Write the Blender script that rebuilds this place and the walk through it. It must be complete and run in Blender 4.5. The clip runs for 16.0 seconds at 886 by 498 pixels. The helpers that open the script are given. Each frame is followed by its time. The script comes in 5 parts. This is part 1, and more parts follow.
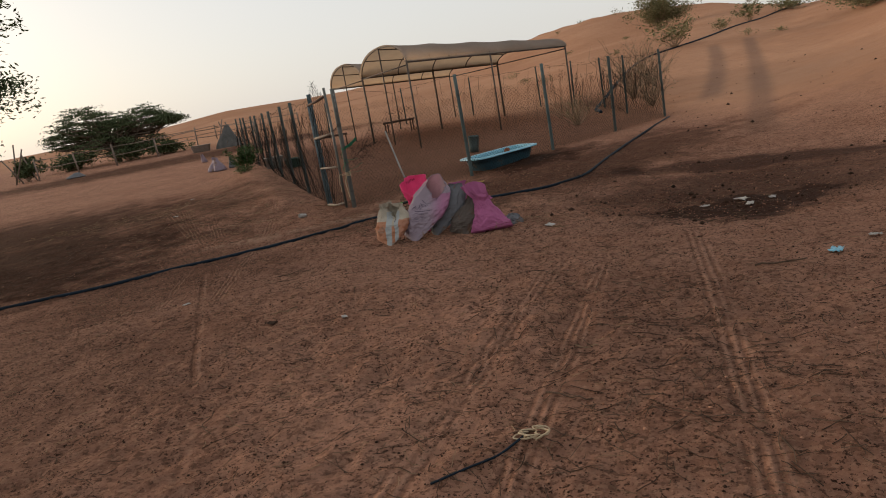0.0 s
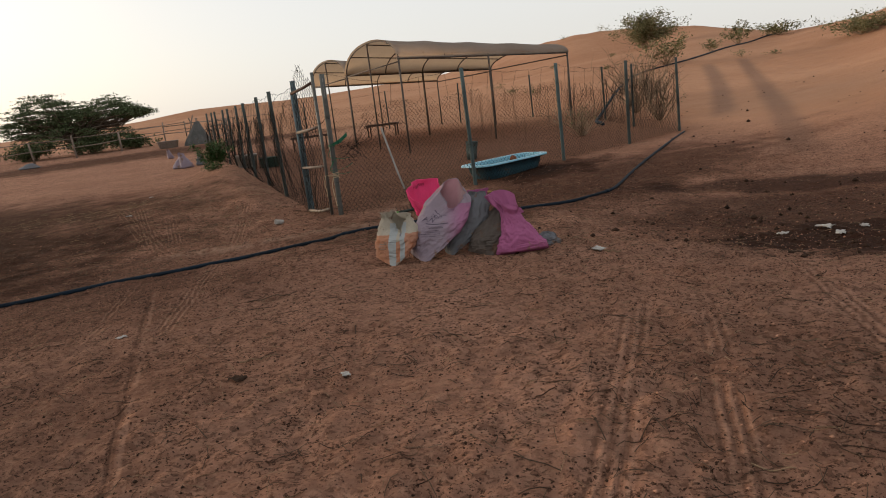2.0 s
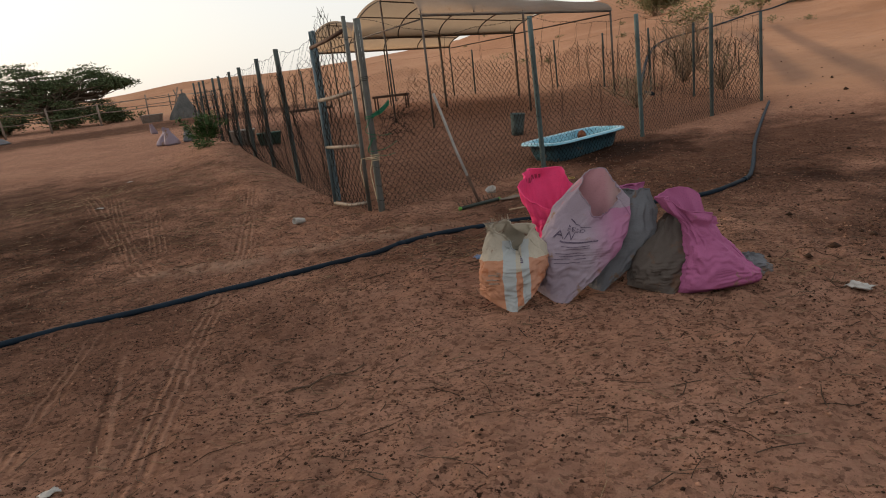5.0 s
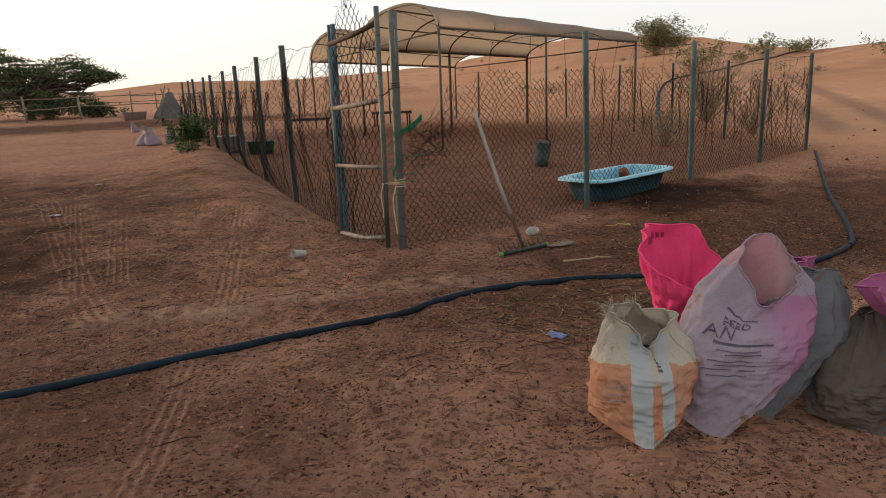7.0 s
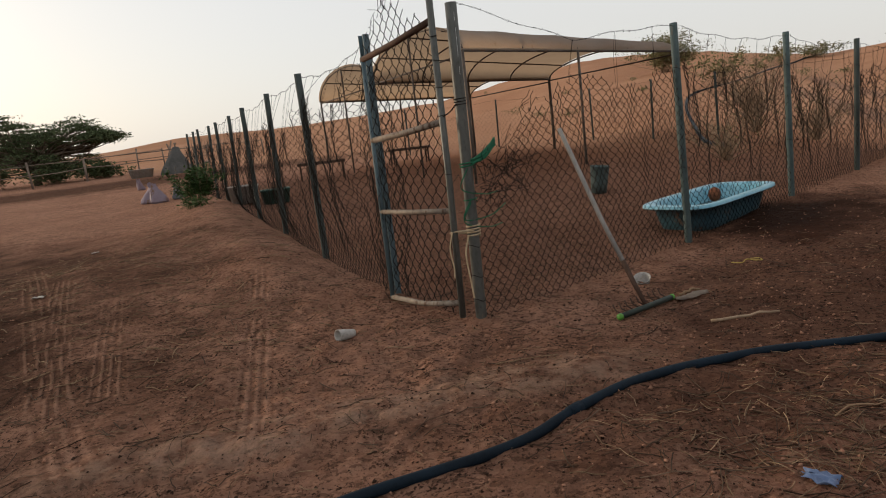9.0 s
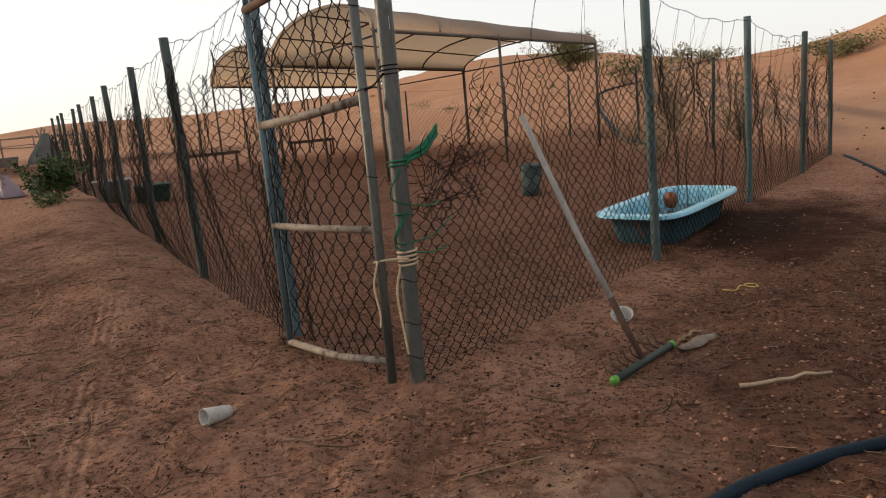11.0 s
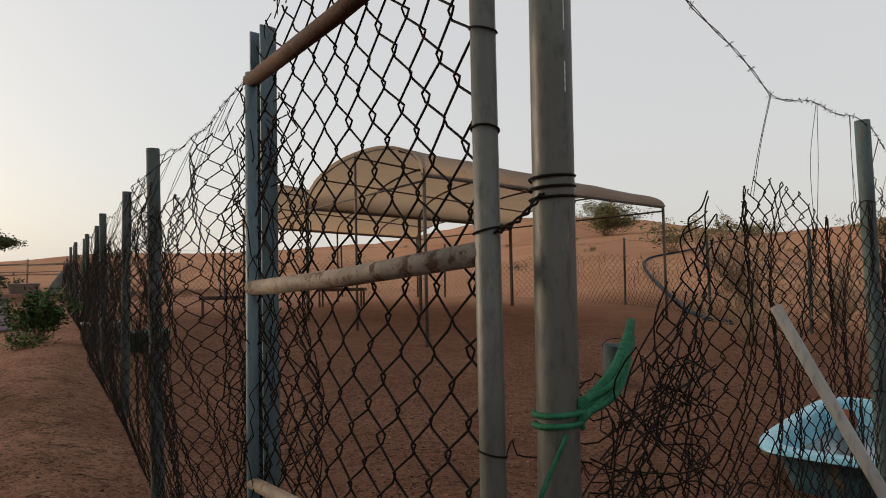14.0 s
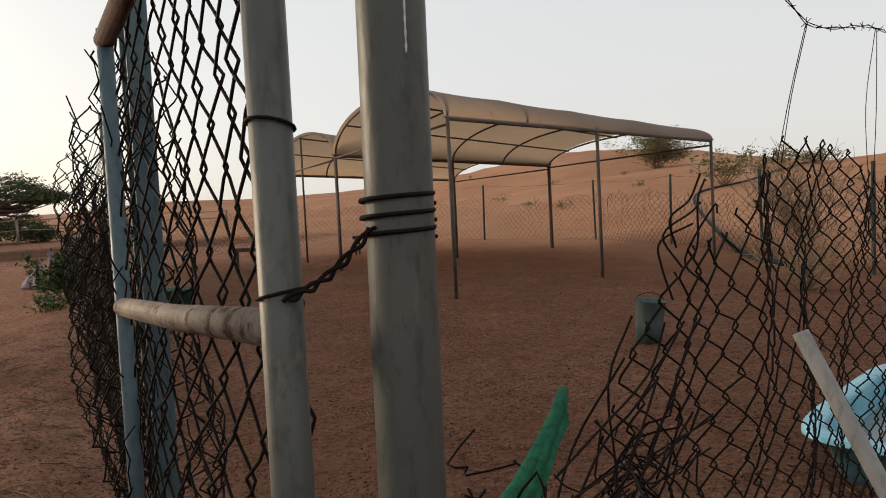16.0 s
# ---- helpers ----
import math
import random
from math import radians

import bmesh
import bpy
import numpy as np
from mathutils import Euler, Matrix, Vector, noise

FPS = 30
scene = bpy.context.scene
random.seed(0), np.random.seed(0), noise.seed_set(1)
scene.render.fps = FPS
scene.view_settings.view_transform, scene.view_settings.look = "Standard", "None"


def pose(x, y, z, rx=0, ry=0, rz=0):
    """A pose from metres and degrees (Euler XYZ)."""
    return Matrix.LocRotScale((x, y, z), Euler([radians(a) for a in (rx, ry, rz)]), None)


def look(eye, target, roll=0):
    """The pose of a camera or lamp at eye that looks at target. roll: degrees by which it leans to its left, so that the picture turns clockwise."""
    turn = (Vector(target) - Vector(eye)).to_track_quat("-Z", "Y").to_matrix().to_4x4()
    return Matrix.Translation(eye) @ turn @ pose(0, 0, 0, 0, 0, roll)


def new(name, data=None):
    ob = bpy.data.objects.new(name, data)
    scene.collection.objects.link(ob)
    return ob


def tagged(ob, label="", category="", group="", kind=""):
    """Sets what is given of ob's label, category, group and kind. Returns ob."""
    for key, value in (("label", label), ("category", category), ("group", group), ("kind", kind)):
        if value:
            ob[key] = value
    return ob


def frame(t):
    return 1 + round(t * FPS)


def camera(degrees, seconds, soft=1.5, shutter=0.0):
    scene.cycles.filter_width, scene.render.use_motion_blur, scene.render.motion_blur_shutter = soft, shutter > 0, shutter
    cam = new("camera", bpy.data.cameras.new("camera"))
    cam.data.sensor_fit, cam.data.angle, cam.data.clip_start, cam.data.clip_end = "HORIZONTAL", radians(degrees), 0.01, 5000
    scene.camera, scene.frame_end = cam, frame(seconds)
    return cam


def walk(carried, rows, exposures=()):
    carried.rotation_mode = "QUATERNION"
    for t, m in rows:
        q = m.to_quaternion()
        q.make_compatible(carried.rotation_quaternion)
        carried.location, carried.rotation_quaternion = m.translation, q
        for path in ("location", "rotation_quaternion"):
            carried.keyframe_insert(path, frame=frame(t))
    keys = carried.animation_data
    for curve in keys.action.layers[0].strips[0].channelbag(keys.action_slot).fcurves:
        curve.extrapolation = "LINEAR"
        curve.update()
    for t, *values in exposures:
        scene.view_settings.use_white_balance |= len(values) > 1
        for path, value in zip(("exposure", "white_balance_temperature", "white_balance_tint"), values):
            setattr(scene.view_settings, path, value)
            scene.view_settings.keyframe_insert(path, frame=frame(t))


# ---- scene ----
cam = camera(67.5, 16.0, 1.0)
PATH = [
    (0, (0.777, -0.375, 1.263), (0.665, 1.575, 0.835), -9.9),
    (0.5, (0.641, 0.051, 1.223), (0.629, 1.994, 0.75), -7.6),
    (1, (0.529, 0.511, 1.171), (0.505, 2.454, 0.696), -11.4),
    (1.5, (0.371, 0.986, 1.091), (0.152, 2.929, 0.669), -9.7),
    (2, (0.189, 1.437, 1.072), (0.173, 3.394, 0.663), -6.9),
    (2.5, (0.025, 1.99, 1.014), (-0.083, 3.94, 0.581), -7.6),
    (3, (-0.253, 2.398, 1.043), (-0.317, 4.346, 0.591), -5.1),
    (3.5, (-0.408, 2.838, 0.952), (-0.551, 4.789, 0.536), -9.2),
    (4, (-0.534, 3.311, 0.995), (-0.756, 5.256, 0.584), -6.2),
    (4.2, (-0.618, 3.502, 1.022), (-0.656, 5.442, 0.538), -5.8),
    (6.3, (-1.071, 5.208, 1.023), (-1.048, 7.151, 0.551), -7.3),
    (6.5, (-1.148, 5.374, 1.019), (-1.256, 7.322, 0.578), -3.7),
    (7, (-1.336, 5.738, 0.983), (-1.256, 7.69, 0.555), -2.2),
    (7.5, (-1.426, 6.15, 0.964), (-1.471, 8.107, 0.555), -5.4),
    (8, (-1.599, 6.6, 0.94), (-1.666, 8.563, 0.56), -1.5),
    (8.5, (-1.768, 6.958, 0.938), (-1.608, 8.917, 0.568), -3.6),
    (9, (-1.819, 7.398, 0.918), (-1.769, 9.371, 0.594), -6.6),
    (9.5, (-1.843, 7.776, 0.9), (-1.592, 9.723, 0.519), -5.2),
    (9.7, (-1.897, 7.911, 0.89), (-1.519, 9.845, 0.548), -4.5),
    (12, (-1.796, 9.717, 0.888), (-1.496, 11.656, 0.502), -5.7),
    (12.5, (-1.863, 10.084, 0.915), (-1.349, 11.997, 0.64), -2.9),
    (13, (-1.855, 10.321, 0.965), (-1.347, 12.25, 0.829), -4.3),
    (13.5, (-1.782, 10.657, 0.997), (-1.503, 12.637, 0.955), -6.7),
    (14, (-1.862, 10.9, 0.992), (-1.572, 12.877, 1.082), -1.2),
    (14.5, (-1.875, 11.068, 1.079), (-1.379, 12.983, 1.372), -1.1),
    (15, (-1.707, 11.162, 1.119), (-1.455, 13.141, 1.257), -2.1),
    (15.5, (-1.506, 11.254, 1.159), (-1.334, 13.245, 1.235), -2.2),
    (16, (-1.466, 11.35, 1.156), (-1.328, 13.343, 1.064), -2.9),
]
walk(cam, [(t, look(eye, target, roll)) for t, eye, target, roll in PATH],
     exposures=[(0, -0.07), (0.5, -0.08), (1, 0.28), (1.5, 0.0), (2, 0.08), (2.5, 0.0), (3, 0.03), (4, 0.06), (6.5, 0.35), (7.5, 0.30), (8.5, 0.08), (9.5, -0.02), (12, 0.54), (12.5, 0.32), (13, 0.0), (13.5, -0.05), (14, -0.14), (14.5, -0.22), (15, -0.22), (15.5, -0.06), (16, 0.05)])

# ---- world, sun ----
SUN_AZ, SUN_EL = -62.0, 11.0
world = bpy.data.worlds.new("sky")
scene.world = world
world.use_nodes = True
wn = world.node_tree
sky = wn.nodes.new("ShaderNodeTexSky")
sky.sky_type, sky.sun_disc = "NISHITA", False
sky.sun_elevation, sky.sun_rotation = radians(SUN_EL), radians(SUN_AZ)
sky.air_density, sky.dust_density, sky.ozone_density = 1.0, 4.0, 1.5
dim = wn.nodes.new("ShaderNodeMix")
dim.data_type, dim.blend_type = "RGBA", "MULTIPLY"
dim.inputs[0].default_value, dim.inputs[7].default_value = 1.0, (0.15, 0.15, 0.15, 1)
wn.links.new(sky.outputs[0], dim.inputs[6])
haze = wn.nodes.new("ShaderNodeMix")
haze.data_type = "RGBA"
haze.inputs[0].default_value, haze.inputs[7].default_value = 0.64, (1.06, 1.03, 1.0, 1)
wn.links.new(dim.outputs[2], haze.inputs[6])
wn.links.new(haze.outputs[2], wn.nodes["Background"].inputs[0])
wn.nodes["Background"].inputs[1].default_value = 0.97
sun = new("sun", bpy.data.lights.new("sun", "SUN"))
sun.data.energy, sun.data.angle, sun.data.color = 2.0, radians(12), (1.0, 0.78, 0.58)
sun.matrix_world = look((0, 0, 0), (-math.sin(radians(SUN_AZ)) * math.cos(radians(SUN_EL)), -math.cos(radians(SUN_AZ)) * math.cos(radians(SUN_EL)), -math.sin(radians(SUN_EL))))


# ---- small tools ----
def sstep(a, b, v):
    t = np.clip((v - a) / (b - a), 0, 1)
    return t * t * (3 - 2 * t)


def value_noise(x, y, seed=0):
    """Smooth noise on arrays, about -1 to 1."""
    x, y = np.asarray(x, float), np.asarray(y, float)
    xi, yi = np.floor(x), np.floor(y)
    fx, fy = x - xi, y - yi
    fx, fy = fx * fx * (3 - 2 * fx), fy * fy * (3 - 2 * fy)

    def lattice(a, b):
        h = np.sin(a * 127.1 + b * 311.7 + seed * 74.7) * 43758.5453
        return (h - np.floor(h)) * 2 - 1

    top = lattice(xi, yi) * (1 - fx) + lattice(xi + 1, yi) * fx
    low = lattice(xi, yi + 1) * (1 - fx) + lattice(xi + 1, yi + 1) * fx
    return top * (1 - fy) + low * fy


CREST_AZ = [-180, -90, -50, -34, -23, -19, -12, 2, 10, 14, 17, 24, 31, 36, 39, 43, 48, 60, 90, 180]
CREST_EL = [0.8, 1.0, 1.2, 1.5, 1.9, 2.35, 2.3, 3.1, 4.4, 4.7, 4.6, 4.2, 3.05, 3.3, 4.0, 5.5, 7.2, 8.4, 8.0, 0.8]
CREST_R = [200, 180, 160, 150, 141, 137, 131, 112, 98, 93, 90, 78, 64, 55, 51, 45, 38, 30, 28, 200]
FOOT_R = [60, 60, 60, 55, 50, 48, 46, 36, 28, 23, 20, 16, 14, 12.7, 12, 10.8, 9.5, 9, 9, 60]


def ground(x, y):
    """The height of the ground: packed sand, a hollow, and dunes that rise round it."""
    x, y = np.asarray(x, float), np.asarray(y, float)
    z = -0.47 + 0.037 * np.clip(y - 11.0, 0, 45)
    z = z - 0.24 * np.exp(-((x - 4.3) / 2.0) ** 2 - ((y - 8.9) / 2.6) ** 2)
    z = z + 0.14 * np.exp(-((x + 5.6) / 1.2) ** 2) * sstep(13, 16, y) * (1 - sstep(24, 30, y))
    # bank of dug sand along the outer side of the fence, and a low crusted ridge beside the hose
    out = (x + 2.1) * 0.92 + (y - 13.2) * 0.385
    z = z + (0.13 * np.exp(-((out + 0.75) / 0.55) ** 2) - 0.05 * np.exp(-((out - 0.4) / 0.6) ** 2)) * sstep(12.6, 14.5, y) * (1 - sstep(22, 27, y))
    off = y - (11.15 + 0.18 * x)
    z = z + 0.045 * np.exp(-(off / 0.22) ** 2) * sstep(-4.6, -3.4, x) * (1 - sstep(-1.2, -0.2, x))
    dx, dy = x + 1.0, y - 6.0
    r, az = np.hypot(dx, dy), np.degrees(np.arctan2(dx, dy))
    el, rc, r0 = (np.interp(az, CREST_AZ, c) for c in (CREST_EL, CREST_R, FOOT_R))
    crest = 1.0 + rc * np.tan(np.radians(el)) - z
    s = (r - r0) / (rc - r0)
    c = np.clip(s, 0, 1)
    rise = np.where(s < 1, c * sstep(0, 0.12, s) * 0.32 + 0.68 * c * c, 1 - 0.75 * sstep(1, 3, s))
    bumps = 0.35 * value_noise(x / 9, y / 9, 3) + 0.8 * value_noise(x / 23, y / 23, 5)
    z = z + crest * rise + bumps * np.clip(rise * 1.5, 0, 1) * (1 - 0.6 * np.exp(-((s - 1) / 0.25) ** 2))
    near = np.exp(-((r - 4) / 26) ** 2)
    lumps = 0.020 * value_noise(x / 0.17, y / 0.15, 7) + 0.018 * value_noise(x / 0.085, y / 0.08, 8) + 0.010 * value_noise(x / 0.045, y / 0.045, 9)
    lumps = lumps * (0.45 + 0.55 * np.clip(value_noise(x / 0.9, y / 0.8, 10) + 0.5, 0, 1)) * np.exp(-((y - 7) / 9) ** 4 - (x / 7) ** 4)
    return z + near * (0.030 * value_noise(x / 1.3, y / 1.3, 1) + 0.012 * value_noise(x / 0.34, y / 0.34, 2)) + lumps


def gz(x, y):
    return float(ground(x, y))


class Geo:
    """Gathers vertices and faces for one mesh."""

    def __init__(self):
        self.v, self.f, self.n = [], [], 0

    def add(self, verts, faces):
        self.v.extend(map(tuple, verts))
        self.f.extend([tuple(i + self.n for i in f) for f in faces])
        self.n += len(verts)
        return self

    def tube(self, pts, radius, sides=8, caps=True):
        """A tube along points; radius is a number or one for each point."""
        p = np.asarray(pts, float)
        n = len(p)
        rad = np.broadcast_to(np.asarray(radius, float), (n,))
        tan = np.gradient(p, axis=0)
        tan /= np.linalg.norm(tan, axis=1)[:, None] + 1e-9
        mean = np.abs(tan).mean(0)
        ref = np.eye(3)[int(np.argmin(mean))]
        a = np.cross(tan, ref)
        a /= np.linalg.norm(a, axis=1)[:, None] + 1e-9
        b = np.cross(tan, a)
        ang = np.arange(sides) * 2 * np.pi / sides
        ring = p[:, None, :] + rad[:, None, None] * (np.cos(ang)[None, :, None] * a[:, None, :] + np.sin(ang)[None, :, None] * b[:, None, :])
        faces = [(i * sides + k, i * sides + (k + 1) % sides, (i + 1) * sides + (k + 1) % sides, (i + 1) * sides + k) for i in range(n - 1) for k in range(sides)]
        if caps:
            faces += [tuple(range(sides))[::-1], tuple((n - 1) * sides + k for k in range(sides))]
        return self.add(ring.reshape(-1, 3), faces)

    def box(self, m, size):
        """A box of that size, centred on the pose m, with its edges slightly cut."""
        bm = bmesh.new()
        bmesh.ops.create_cube(bm, size=1.0, matrix=m @ Matrix.Diagonal((*size, 1)))
        bmesh.ops.bevel(bm, geom=bm.edges[:], offset=min(size) * 0.14, segments=1, affect="EDGES")
        bm.verts.index_update()
        self.add([v.co[:] for v in bm.verts], [[v.index for v in f.verts] for f in bm.faces])
        bm.free()
        return self

    def grid(self, p, close=False):
        """Quads over an array of points (rows, columns, 3)."""
        p = np.asarray(p, float)
        r, c = p.shape[:2]
        e = c if close else c - 1
        return self.add(p.reshape(-1, 3), [(i * c + k, i * c + (k + 1) % c, (i + 1) * c + (k + 1) % c, (i + 1) * c + k) for i in range(r - 1) for k in range(e)])

    def mesh(self, name, material, smooth=True):
        me = bpy.data.meshes.new(name)
        me.from_pydata(self.v, [], self.f)
        me.materials.append(material)
        if smooth:
            me.polygons.foreach_set("use_smooth", [True] * len(me.polygons))
        me.update()
        return me


def thing(name, label, category, group="", at=None, kind=""):
    """An Empty at the base of a thing, which parents its parts."""
    ob = new(name)
    ob.empty_display_size = 0.1
    if at is not None:
        ob.matrix_world = at
    return tagged(ob, label, category, group, kind)


def part(name, geo, material, parent=None, label="", smooth=True):
    """One mesh object out of gathered geometry, in its parent's own space."""
    ob = new(name, geo.mesh(name, material, smooth))
    if parent is not None:
        ob.parent = parent
    return tagged(ob, label)


def smooth_path(pts, n=8):
    """A Catmull-Rom curve through points."""
    p = np.asarray(pts, float)
    p = np.vstack([2 * p[0] - p[1], p, 2 * p[-1] - p[-2]])
    out = []
    for i in range(1, len(p) - 2):
        for k in range(n):
            t = k / n
            out.append(0.5 * (2 * p[i] + (p[i + 1] - p[i - 1]) * t + (2 * p[i - 1] - 5 * p[i] + 4 * p[i + 1] - p[i + 2]) * t * t + (3 * p[i] - p[i - 1] - 3 * p[i + 1] + p[i + 2]) * t ** 3))
    out.append(p[-2])
    return np.array(out)


# ---- materials ----
def surface(name, c1, c2, scale=6.0, rough=0.8, metal=0.0, bump=0.15, fine=60.0, spots=None, rand=0.0, stretch=(1, 1, 1), island=0.0):
    """A worn surface: two colours mixed by coarse noise, darkened by fine grain, with relief; spots adds patches of a third colour."""
    m = bpy.data.materials.new(name)
    m.use_nodes = True
    nt = m.node_tree
    n, l = nt.nodes, nt.links
    bs = n["Principled BSDF"]
    tc = n.new("ShaderNodeTexCoord")
    mp = n.new("ShaderNodeMapping")
    mp.inputs["Scale"].default_value = stretch
    l.new(tc.outputs["Object"], mp.inputs[0])

    def noise_tex(s, detail, rough_=0.6):
        t = n.new("ShaderNodeTexNoise")
        t.inputs["Scale"].default_value, t.inputs["Detail"].default_value, t.inputs["Roughness"].default_value = s, detail, rough_
        l.new(mp.outputs[0], t.inputs["Vector"])
        return t

    def ramp(sock, a, b):
        r = n.new("ShaderNodeMapRange")
        r.inputs["From Min"].default_value, r.inputs["From Max"].default_value = a, b
        l.new(sock, r.inputs["Value"])
        return r.outputs["Result"]

    def mix(f, a, b, mode="MIX"):
        x = n.new("ShaderNodeMix")
        x.data_type, x.blend_type = "RGBA", mode
        for sock, val in ((x.inputs[0], f), (x.inputs[6], a), (x.inputs[7], b)):
            if isinstance(val, (float, int, tuple)):
                sock.default_value = (*val, 1) if isinstance(val, tuple) else val
            else:
                l.new(val, sock)
        return x.outputs[2]

    big, small = noise_tex(scale, 5), noise_tex(fine, 4)
    col = mix(ramp(big.outputs["Fac"], 0.32, 0.68), c1, c2)
    dark = tuple(0.55 * v for v in c1)
    col = mix(ramp(small.outputs["Fac"], 0.52, 0.85), col, dark)
    if spots:
        s = noise_tex(scale * spots[1], 6, 0.7)
        col = mix(ramp(s.outputs["Fac"], spots[2], spots[2] + 0.06), col, spots[0])
    if rand or island:
        hs = n.new("ShaderNodeHueSaturation")
        if island:
            src = n.new("ShaderNodeNewGeometry").outputs["Random Per Island"]
        else:
            src = n.new("ShaderNodeObjectInfo").outputs["Random"]
        r = n.new("ShaderNodeMapRange")
        r.inputs["To Min"].default_value, r.inputs["To Max"].default_value = 1 - (rand or island), 1 + (rand or island)
        l.new(src, r.inputs["Value"])
        l.new(r.outputs["Result"], hs.inputs["Value"])
        l.new(col, hs.inputs["Color"])
        col = hs.outputs["Color"]
    l.new(col, bs.inputs["Base Color"])
    bs.inputs["Metallic"].default_value = metal
    rr = n.new("ShaderNodeMapRange")
    rr.inputs["To Min"].default_value, rr.inputs["To Max"].default_value = max(0.05, rough - 0.12), min(1, rough + 0.12)
    l.new(big.outputs["Fac"], rr.inputs["Value"])
    l.new(rr.outputs["Result"], bs.inputs["Roughness"])
    bs.inputs["Specular IOR Level"].default_value = 0.3 if rough < 0.6 else 0.1
    if bump:
        bp = n.new("ShaderNodeBump")
        bp.inputs["Strength"].default_value, bp.inputs["Distance"].default_value = bump, 0.01
        l.new(small.outputs["Fac"], bp.inputs["Height"])
        l.new(bp.outputs["Normal"], bs.inputs["Normal"])
    return m


SAND_A, SAND_B, SAND_C = (0.355, 0.185, 0.125), (0.465, 0.255, 0.177), (0.195, 0.096, 0.062)
DUNE_A, DUNE_B, DUNE_C = (0.32, 0.168, 0.100), (0.39, 0.218, 0.134), (0.24, 0.122, 0.070)
DUNG_SHADE, DAMP_SHADE = (0.046, 0.020, 0.012), (0.030, 0.0130, 0.008)


def sand_material():
    """Red-brown desert sand: packed and littered where the ground is used, clean on the dunes, with damp and dung-dark
    patches, some shade put into the colour, and tyre tracks.
    """
    m = bpy.data.materials.new("sand")
    m.use_nodes = True
    nt = m.node_tree
    n, l = nt.nodes, nt.links
    bs = n["Principled BSDF"]
    tc = n.new("ShaderNodeTexCoord")
    pos = tc.outputs["Object"]
    sep = n.new("ShaderNodeSeparateXYZ")
    l.new(pos, sep.inputs[0])
    X, Y = sep.outputs[0], sep.outputs[1]

    def math_(op, a, b=None, c=None, clamp=False):
        x = n.new("ShaderNodeMath")
        x.operation, x.use_clamp = op, clamp
        for k, v in enumerate((a, b, c)):
            if v is None:
                continue
            if isinstance(v, (int, float)):
                x.inputs[k].default_value = v
            else:
                l.new(v, x.inputs[k])
        return x.outputs[0]

    def rng(v, a, b, c=0.0, d=1.0, smooth=True):
        x = n.new("ShaderNodeMapRange")
        x.interpolation_type = "SMOOTHSTEP" if smooth else "LINEAR"
        l.new(v, x.inputs["Value"])
        for k, val in zip(("From Min", "From Max", "To Min", "To Max"), (a, b, c, d)):
            x.inputs[k].default_value = val
        return x.outputs["Result"]

    def tex(s, detail=5, rough=0.6, stretch=None, dist=0.0):
        t = n.new("ShaderNodeTexNoise")
        t.inputs["Scale"].default_value, t.inputs["Detail"].default_value, t.inputs["Roughness"].default_value, t.inputs["Distortion"].default_value = s, detail, rough, dist
        if stretch:
            mp = n.new("ShaderNodeMapping")
            mp.inputs["Scale"].default_value = stretch
            l.new(pos, mp.inputs[0])
            l.new(mp.outputs[0], t.inputs["Vector"])
        else:
            l.new(pos, t.inputs["Vector"])
        return t.outputs["Fac"]

    def mix(f, a, b):
        x = n.new("ShaderNodeMix")
        x.data_type = "RGBA"
        for sock, val in ((x.inputs[0], f), (x.inputs[6], a), (x.inputs[7], b)):
            if isinstance(val, tuple):
                sock.default_value = (*val, 1)
            elif isinstance(val, float):
                sock.default_value = val
            else:
                l.new(val, sock)
        return x.outputs[2]

    wob = math_("MULTIPLY", math_("SUBTRACT", tex(1.4, 4), 0.5), 1.6)

    def patch(cx, cy, rx, ry, rot=0.0, edge=0.5):
        """A ragged oval patch, 1 inside and 0 outside."""
        c, s = math.cos(rot), math.sin(rot)
        dx, dy = math_("SUBTRACT", X, cx), math_("SUBTRACT", Y, cy)
        u = math_("DIVIDE", math_("ADD", math_("MULTIPLY", dx, c), math_("MULTIPLY", dy, s)), rx)
        v = math_("DIVIDE", math_("SUBTRACT", math_("MULTIPLY", dy, c), math_("MULTIPLY", dx, s)), ry)
        d = math_("SQRT", math_("ADD", math_("MULTIPLY", u, u), math_("MULTIPLY", v, v)))
        return rng(math_("ADD", d, wob), 1.0 + edge, 1.0 - edge)

    def top(*v):
        out = v[0]
        for w in v[1:]:
            out = math_("MAXIMUM", out, w)
        return out

    # packed ground to dune
    base = mix(rng(tex(0.55, 6), 0.3, 0.7), SAND_A, SAND_B)
    base = mix(math_("MULTIPLY", rng(tex(3.2, 6, 0.65), 0.45, 0.75), 0.5), base, SAND_C)
    dune = mix(rng(tex(0.11, 5), 0.35, 0.7), DUNE_A, DUNE_B)
    dune = mix(math_("MULTIPLY", rng(tex(1.6, 5), 0.5, 0.75), 0.35), dune, DUNE_C)
    away = math_("MAXIMUM", rng(math_("ADD", math_("ADD", math_("MULTIPLY", X, 0.75), math_("MULTIPLY", Y, 0.35)), wob), 9.0, 14.0), rng(math_("ADD", Y, math_("MULTIPLY", X, 0.9)), 23.0, 40.0))
    col = mix(away, base, dune)
